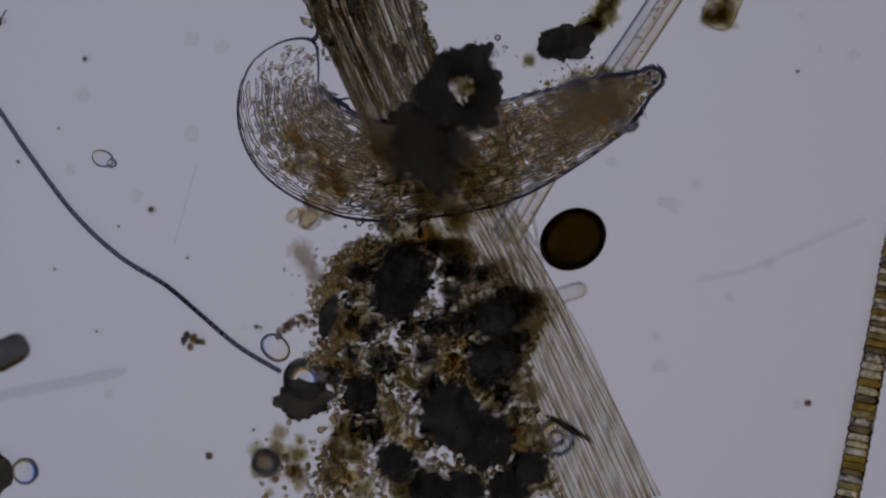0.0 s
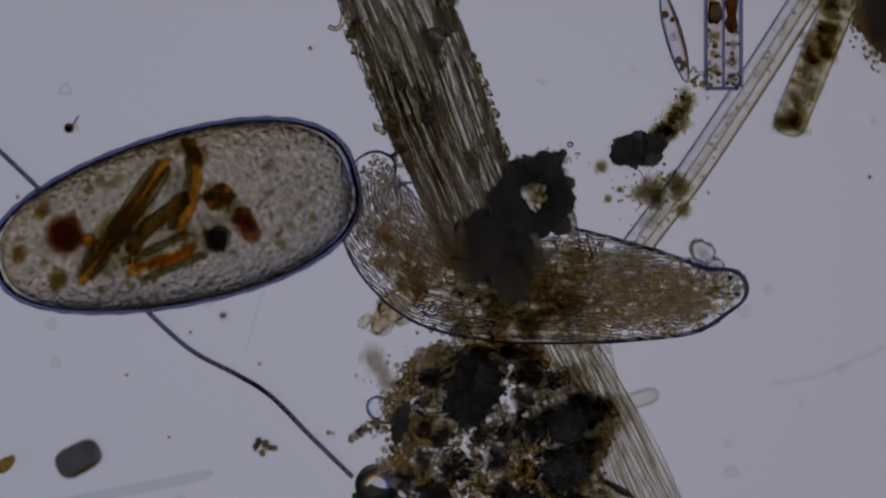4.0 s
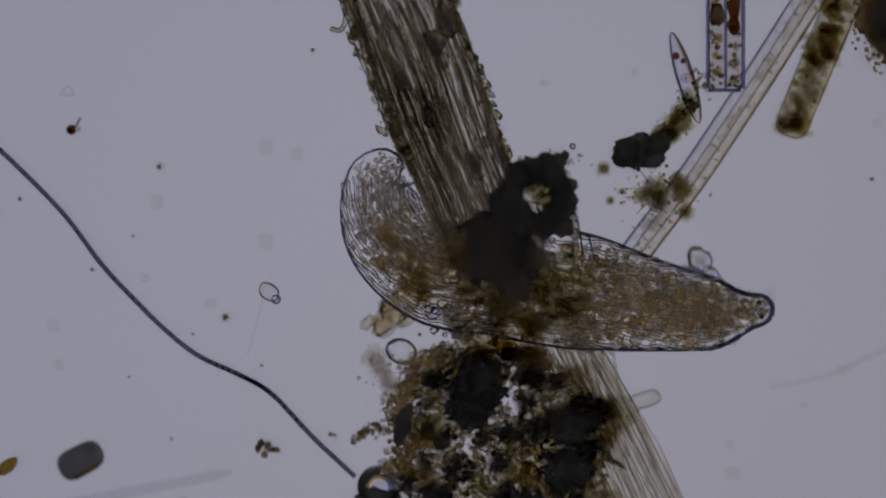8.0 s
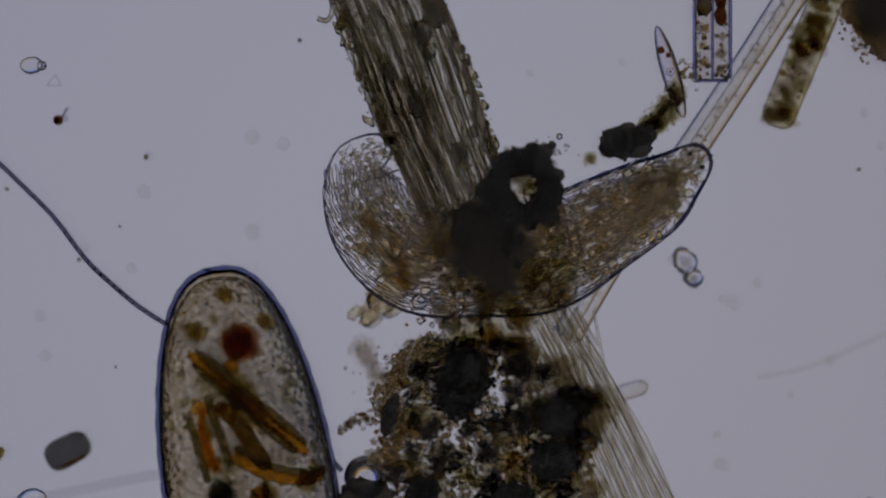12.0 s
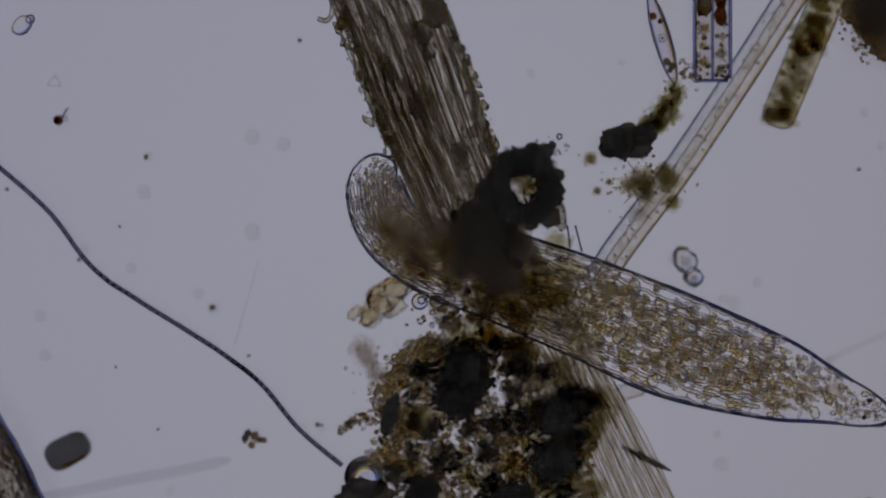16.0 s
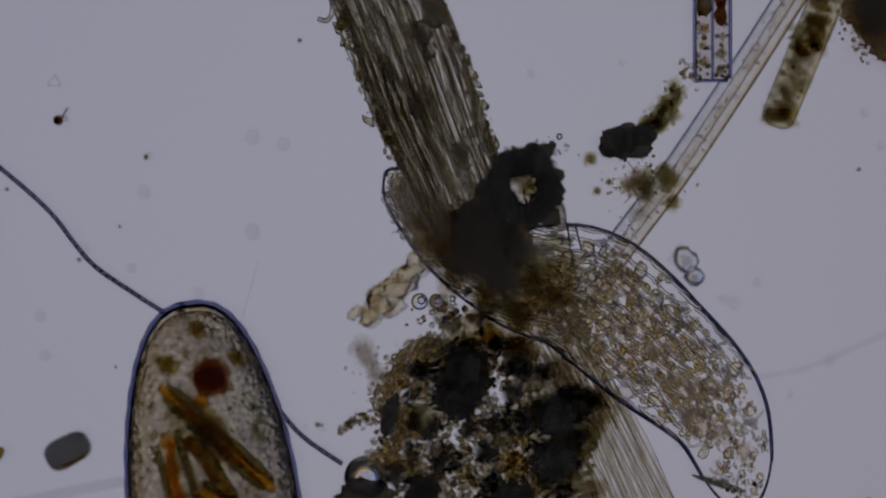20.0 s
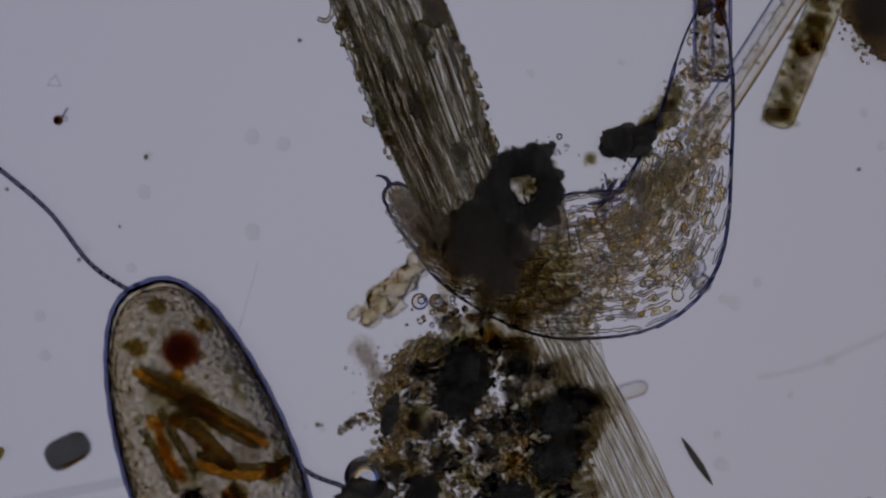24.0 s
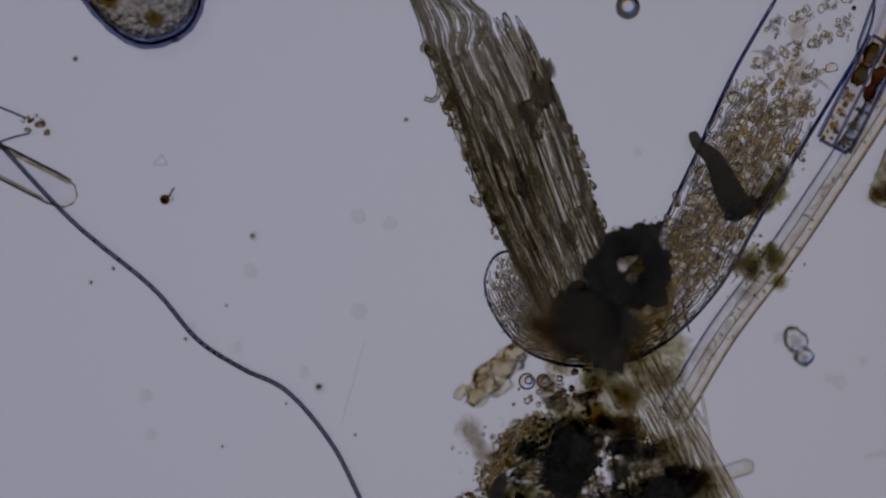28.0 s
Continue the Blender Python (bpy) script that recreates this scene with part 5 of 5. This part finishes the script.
    plate = [mesh_of(tube(bmesh.new(), [loc(x, 0) for x in (-h, -h * 0.85, -h * 0.4, h * 0.4, h * 0.85, h)], [0.6, 0.8 * q, q, q, 0.8 * q, 0.6], 8, 4.5 * 2.5 / q), "cuticle_plate", RIM if q > 3 else CUTICLE) for h, q in ((14, 2.1), (24, 2.3), (34, 2.6), (31, 3.6), (18, 2.4))]
    for side in (-1, 1):
        for i in range(76):
            s = 0.07 + 0.87 * ((i - 6) / 59) ** 0.9
            if i < 6:
                s = 0.06 * (1 - math.cos(math.radians(7 + 15 * i)))
            elif i > 65:
                s = 0.945 + 0.055 * math.sin(math.radians(4 + 9 * (i - 66)))
            k = 0 if s < 0.12 else 1 if s < 0.35 else 2 if s < 0.72 else 3 if s < 0.93 else 4
            margin(put("cuticle_plate", plate[k], an), s, side)
    # long muscle strands under the skin
    strand = [mesh_of(tube(bmesh.new(), [loc(x * h, 1.5 * math.sin(x * 5 + h)) for x in (-1, -0.8, -0.4, 0, 0.4, 0.8, 1)], [0.5, q * 0.8, q, q, q, q * 0.8, 0.5], 8), "muscle_strand", m)
              for h, q, m in ((24, 3.4, STRAND), (28, 4.0, MUSCLE), (32, 3.0, STRAND), (26, 4.4, MUSCLE))]
    for lane in range(13):
        for i in range(23):
            s = 0.14 + 0.72 * (i + 0.5) / 23
            u = (lane - 6) / 6 * 0.92 + 0.03 * math.sin(7 * s + lane * 1.7)
            ride(put("muscle_strand", strand[(i * 5 + lane * 3) % 4], an), s, u, 0.9, rnd.uniform(-4, 4))
    # folds across the body where its rings slide into each other
    fold = mesh_of(tube(bmesh.new(), spline([loc(-34, 8), loc(-16, -2), loc(4, -6), loc(22, -2), loc(36, 8)], 12), [0.6, 1.6, 2.2, 2.6, 2.6, 2.6, 2.6, 2.6, 2.6, 2.2, 1.6, 0.6], 6), "ring_fold", MUSCLE)
    for s in (0.2, 0.3, 0.77, 0.84, 0.9):
        for u in (-0.5, 0.45):
            ride(put("ring_fold", fold, an), s + rnd.uniform(-0.01, 0.01), u, 0.9, (75 if u > 0 else 105) + rnd.uniform(-12, 12))
    eye = mesh_of(ball(bmesh.new(), (0, 0, 0), 4.5, 2), "eye", FOOD_DARK)
    for u in (-0.5, 0.5):
        ride(put("eye", eye, an), 0.964, u, 0.9)
    claw = mesh_of(tube(bmesh.new(), spline([loc(0, 0), loc(-12, -3), loc(-24, 2), loc(-30, 10)], 10), [5, 5, 4.5, 4, 3.6, 3, 2.5, 2, 1.4, 0.6], 8), "claw", CLAW)
    for u in (-0.7, 0.7):
        ride(put("claw", claw, an), 0.0, u, 0.0)


structure()
stem()
lumps()
east_side()
grey_rod = small_bits()
ciliate = make_ciliate()
brown_egg_swimmer = make_egg()
spindle_diatom = make_spindle()
vesicle = make_vesicle()
drifting_cell = make_cell()
glass_fragment = make_fragment()
dark_needle = make_needle()
box_diatom = make_box()
capsule_diatom = make_capsule()
black_debris = make_black_debris()


def motions():
    walk(ciliate, [
        (0, at(-592, 513, 0.125, 330)), (0.9, at(-266, 392, 0.125, 345)), (1.5, at(-42, 385, 0.125, 350)), (1.8, at(151, 414, 0.125, 340)),
        (2.1, at(329, 344, 0.125, 328)), (2.4, at(422, 257, 0.125, 305)), (2.7, at(452, 100, 0.125, 285)), (3, at(419, -9, 0.125, 272)),
        (3.3, at(367, 126, 0.125, 285)), (3.6, at(354, 342, 0.125, 330)), (3.9, at(328, 353, 0.125, 339)), (4, at(291, 376, 0.125, 346)),
        (4.2, at(291, 450, 0.125, 380)), (4.5, at(375, 563, 0.125, 402)), (5.5, at(308, 714, 0.125, 465)), (6.5, at(97, 793, 0.125, 532)),
        (6.9, at(-98, 788, 0.125, 535)), (7.3, at(-313, 693, 0.125, 540)), (8, at(-623, 613, 0.125, 600)), (8.7, at(-543, 553, 0.125, 660)),
        (9.3, at(-298, 448, 0.125, 705)), (9.7, at(-27, 416, 0.125, 692)), (10, at(159, 322, 0.125, 688)), (10.5, at(319, 190, 0.125, 672)),
        (11, at(302, 265, 0.125, 732)), (11.3, at(323, 362, 0.125, 764)), (11.5, at(386, 499, 0.125, 777)), (11.7, at(420, 610, 0.125, 790)),
        (12, at(433, 803, 0.125, 801)), (12.1, at(436, 853, 0.125, 803)), (12.5, at(412, 895, 0.125, 812)), (13.5, at(180, 870, 0.125, 860)),
        (14.5, at(-245, 740, 0.125, 900)), (15.2, at(-340, 870, 0.125, 930)), (16, at(-85, 895, 0.125, 960)), (16.4, at(-120, 600, 0.125, 1005)),
        (16.8, at(6, 426, 0.125, 1021)), (17, at(72, 314, 0.125, 1026)), (17.3, at(226, 198, 0.125, 1032)), (17.7, at(340, 113, 0.125, 1043)),
        (18, at(297, 208, 0.125, 1085)), (18.2, at(332, 258, 0.125, 1095)), (18.7, at(434, 418, 0.125, 1125)), (19.1, at(388, 504, 0.125, 1160)),
        (19.2, at(380, 549, 0.125, 1164)), (19.6, at(395, 826, 0.125, 1166)), (20, at(375, 865, 0.125, 1163)), (20.6, at(352, 700, 0.125, 1230)),
        (21, at(263, 600, 0.125, 1273)), (21.5, at(-130, 510, 0.125, 1260)), (22.2, at(-350, 440, 0.125, 1330)), (22.9, at(-60, 450, 0.125, 1405)),
        (23.5, at(315, 565, 0.125, 1467)), (23.6, at(305, 590, 0.125, 1473)), (23.8, at(337, 659, 0.125, 1495)), (24, at(367, 811, 0.125, 1510)),
        (24.2, at(380, 895, 0.125, 1513)), (24.4, at(392, 902, 0.125, 1511)), (24.7, at(270, 820, 0.125, 1548)), (25, at(333, 690, 0.125, 1588)),
        (25.3, at(325, 600, 0.125, 1628)), (25.6, at(307, 486, 0.125, 1675)), (25.9, at(297, 304, 0.125, 1698)), (26.2, at(240, 89, 0.125, 1690)),
        (26.5, at(200, -95, 0.125, 1695)), (26.8, at(157, -231, 0.125, 1695)), (27.1, at(78, -331, 0.125, 1690)), (27.4, at(89, -405, 0.125, 1690)),
        (27.7, at(52, -347, 0.125, 1690)), (28, at(-6, -377, 0.125, 1690)),
    ])
    walk(brown_egg_swimmer, [
        (0, at(1123, 598, 0.07, -35, 40)), (0.3, at(1096, 623, 0.07, 100, 25)), (0.6, at(1111, 601, 0.07, 60, 70)), (1, at(1122, 601, 0.07, -20, 55)),
        (1.2, at(1136, 626, 0.07, -60, 20)), (1.5, at(1138, 655, 0.07, -88, 0)), (1.8, at(1199, 796, 0.07, -130, 0)), (2, at(1303, 878, 0.07, -145, 5)),
        (2.1, at(1325, 898, 0.07, -140, 10)), (2.4, at(1352, 976, 0.07, -70, 0)), (2.7, at(1362, 998, 0.07, -40, 0)), (3, at(1501, 1048, 0.07, 0, 0)),
        (3.5, at(1559, 1151, 0.07, 20, 0)), (28, at(1512, 1160, 0.07, 60, 0)),
    ])
    walk(spindle_diatom, [
        (0, at(1168, 93, 0.055, 73)), (3.4, at(1144, 69, 0.055, 74)), (3.6, at(1163, 43, 0.055, 74)), (4.5, at(1177, 75, 0.055, 75)),
        (6.5, at(1196, 151, 0.055, 75)), (8, at(1190, 121, 0.055, 73)), (9, at(1188, 120, 0.055, 73)), (10, at(1191, 126, 0.055, 72)),
        (11, at(1175, 81, 0.055, 73)), (11.5, at(1177, 97, 0.055, 73)), (12.5, at(1193, 145, 0.055, 74)), (14.5, at(1190, 135, 0.055, 74)),
        (16, at(1172, 68, 0.055, 74)), (17, at(1165, 30, 0.055, 75)), (18.2, at(1155, -30, 0.055, 76)), (19.2, at(1148, -52, 0.055, 76)),
        (19.6, at(1146, -70, 0.055, 76)), (21.5, at(1140, -130, 0.055, 76)), (28, at(1112, -300, 0.055, 76)),
    ])
    walk(vesicle, [
        (0, at(596, 790, 0.07, 40)), (2, at(599, 776, 0.07, 40)), (3, at(605, 749, 0.07, 45)), (4, at(655, 712, 0.07, 40)), (4.5, at(690, 625, 0.07, 30)), (6.5, at(717, 598, 0.07, 20)), (8, at(687, 605, 0.07, 20)),
        (9, at(617, 558, 0.07, 60)), (10, at(609, 533, 0.07, 65)), (11, at(471, 589, 0.07, -20)), (11.5, at(310, 715, 0.07, -30)),
        (11.7, at(198, 792, 0.07, -30)), (12.5, at(-60, 960, 0.07, 0)), (28, at(-388, 1060, 0.07, 0)),
    ])
    walk(drifting_cell, [
        (0, at(298, 458, 0.06, 20)), (3, at(351, 403, 0.06, 25)), (4.5, at(554, 330, 0.06, 10)), (6.5, at(417, 551, 0.06, 85)),
        (8, at(459, 505, 0.06, 40)), (9, at(447, 495, 0.06, -30)), (10, at(391, 413, 0.06, 60)), (11.5, at(60, 140, 0.06, 30)),
        (12.5, at(68, 112, 0.06, -30)), (14.5, at(68, 100, 0.06, -40)), (16, at(45, 40, 0.06, -45)), (18, at(-60, -60, 0.06, -45)),
        (28, at(-488, -440, 0.06, 0)),
    ])
    walk(glass_fragment, [
        (0, at(1200, 390, 0.02, 0)), (1.2, at(1224, 391, 0.02, 0)), (1.5, at(1244, 413, 0.02, 0)), (1.8, at(1256, 442, 0.02, 10)),
        (2.1, at(1263, 474, 0.02, 15)), (2.4, at(1231, 450, 0.02, 15)), (3, at(1236, 453, 0.02, 30)), (4.5, at(1229, 437, 0.02, 50)),
        (6.5, at(1224, 453, 0.02, 55)), (8, at(1222, 453, 0.02, 55)), (9, at(1222, 468, 0.02, 60)), (10, at(1218, 473, 0.02, 60)),
        (23.5, at(1222, 470, 0.02, 60)), (24.2, at(1235, 485, 0.02, 60)), (25, at(1225, 472, 0.02, 60)), (28, at(1225, 472, 0.02, 60)),
    ])
    walk(dark_needle, [
        (0, at(1118, 933, 0.05, 30)), (12.5, at(1030, 760, 0.05, 30)), (14.5, at(1088, 786, 0.05, 30)), (16, at(1143, 812, 0.05, 26)),
        (17, at(1178, 826, 0.05, 22)), (18.2, at(1218, 840, 0.05, 20)), (19.2, at(1257, 851, 0.05, 15)), (19.6, at(1273, 854, 0.05, 14)),
        (21.5, at(1262, 858, 0.05, 48)), (23.5, at(1240, 824, 0.05, 55)), (24.2, at(1233, 816, 0.05, 57)), (25, at(1248, 840, 0.05, 54)),
        (26.5, at(1255, 850, 0.05, 54)), (28, at(1255, 850, 0.05, 54)),
    ])
    walk(box_diatom, [(0, at(1261, 40, 0.06)), (24.2, at(1261, 40, 0.06)), (25, at(1273, 34, 0.06, 3)), (26, at(1286, 25, 0.06, 8)), (26.5, at(1292, 24, 0.06, 10)), (27, at(1307, 23, 0.06, 18)), (28, at(1332, 27, 0.06, 27))])
    walk(capsule_diatom, [(0, at(1420, -260, 0.05, -8)), (25.5, at(1415, -190, 0.05, -8)), (26.6, at(1386, -80, 0.05, -8)), (26.8, at(1370, -63, 0.05, -7)), (27, at(1358, -66, 0.05, -3)),
                          (27.2, at(1355, -71, 0.05, 4)), (27.6, at(1365, -100, 0.05, 14)), (28, at(1372, -112, 0.05, 20))])
    walk(black_debris, [(0, at(1108, 248, 0.1, 0, 76)), (24, at(1108, 248, 0.1, 0, 76)), (24.5, at(1096, 236, 0.1, 25, 68)), (25, at(1094, 236, 0.1, 70, 48)), (25.6, at(1098, 232, 0.1, 68, 30)),
                        (26.5, at(1116, 222, 0.1, 62, 10)), (28, at(1122, 226, 0.1, 58, 0))])
    walk(grey_rod, [(t, at(240 + dx, 845 - dx * 0.2, 0.005)) for t, dx in ((0, -67), (4.5, -36), (8, -13), (11, 0), (14.5, 18), (17, -5), (18.2, -25), (21.5, -70), (23.5, -85), (28, -140))])
    make_thread()
    make_animal()


motions()
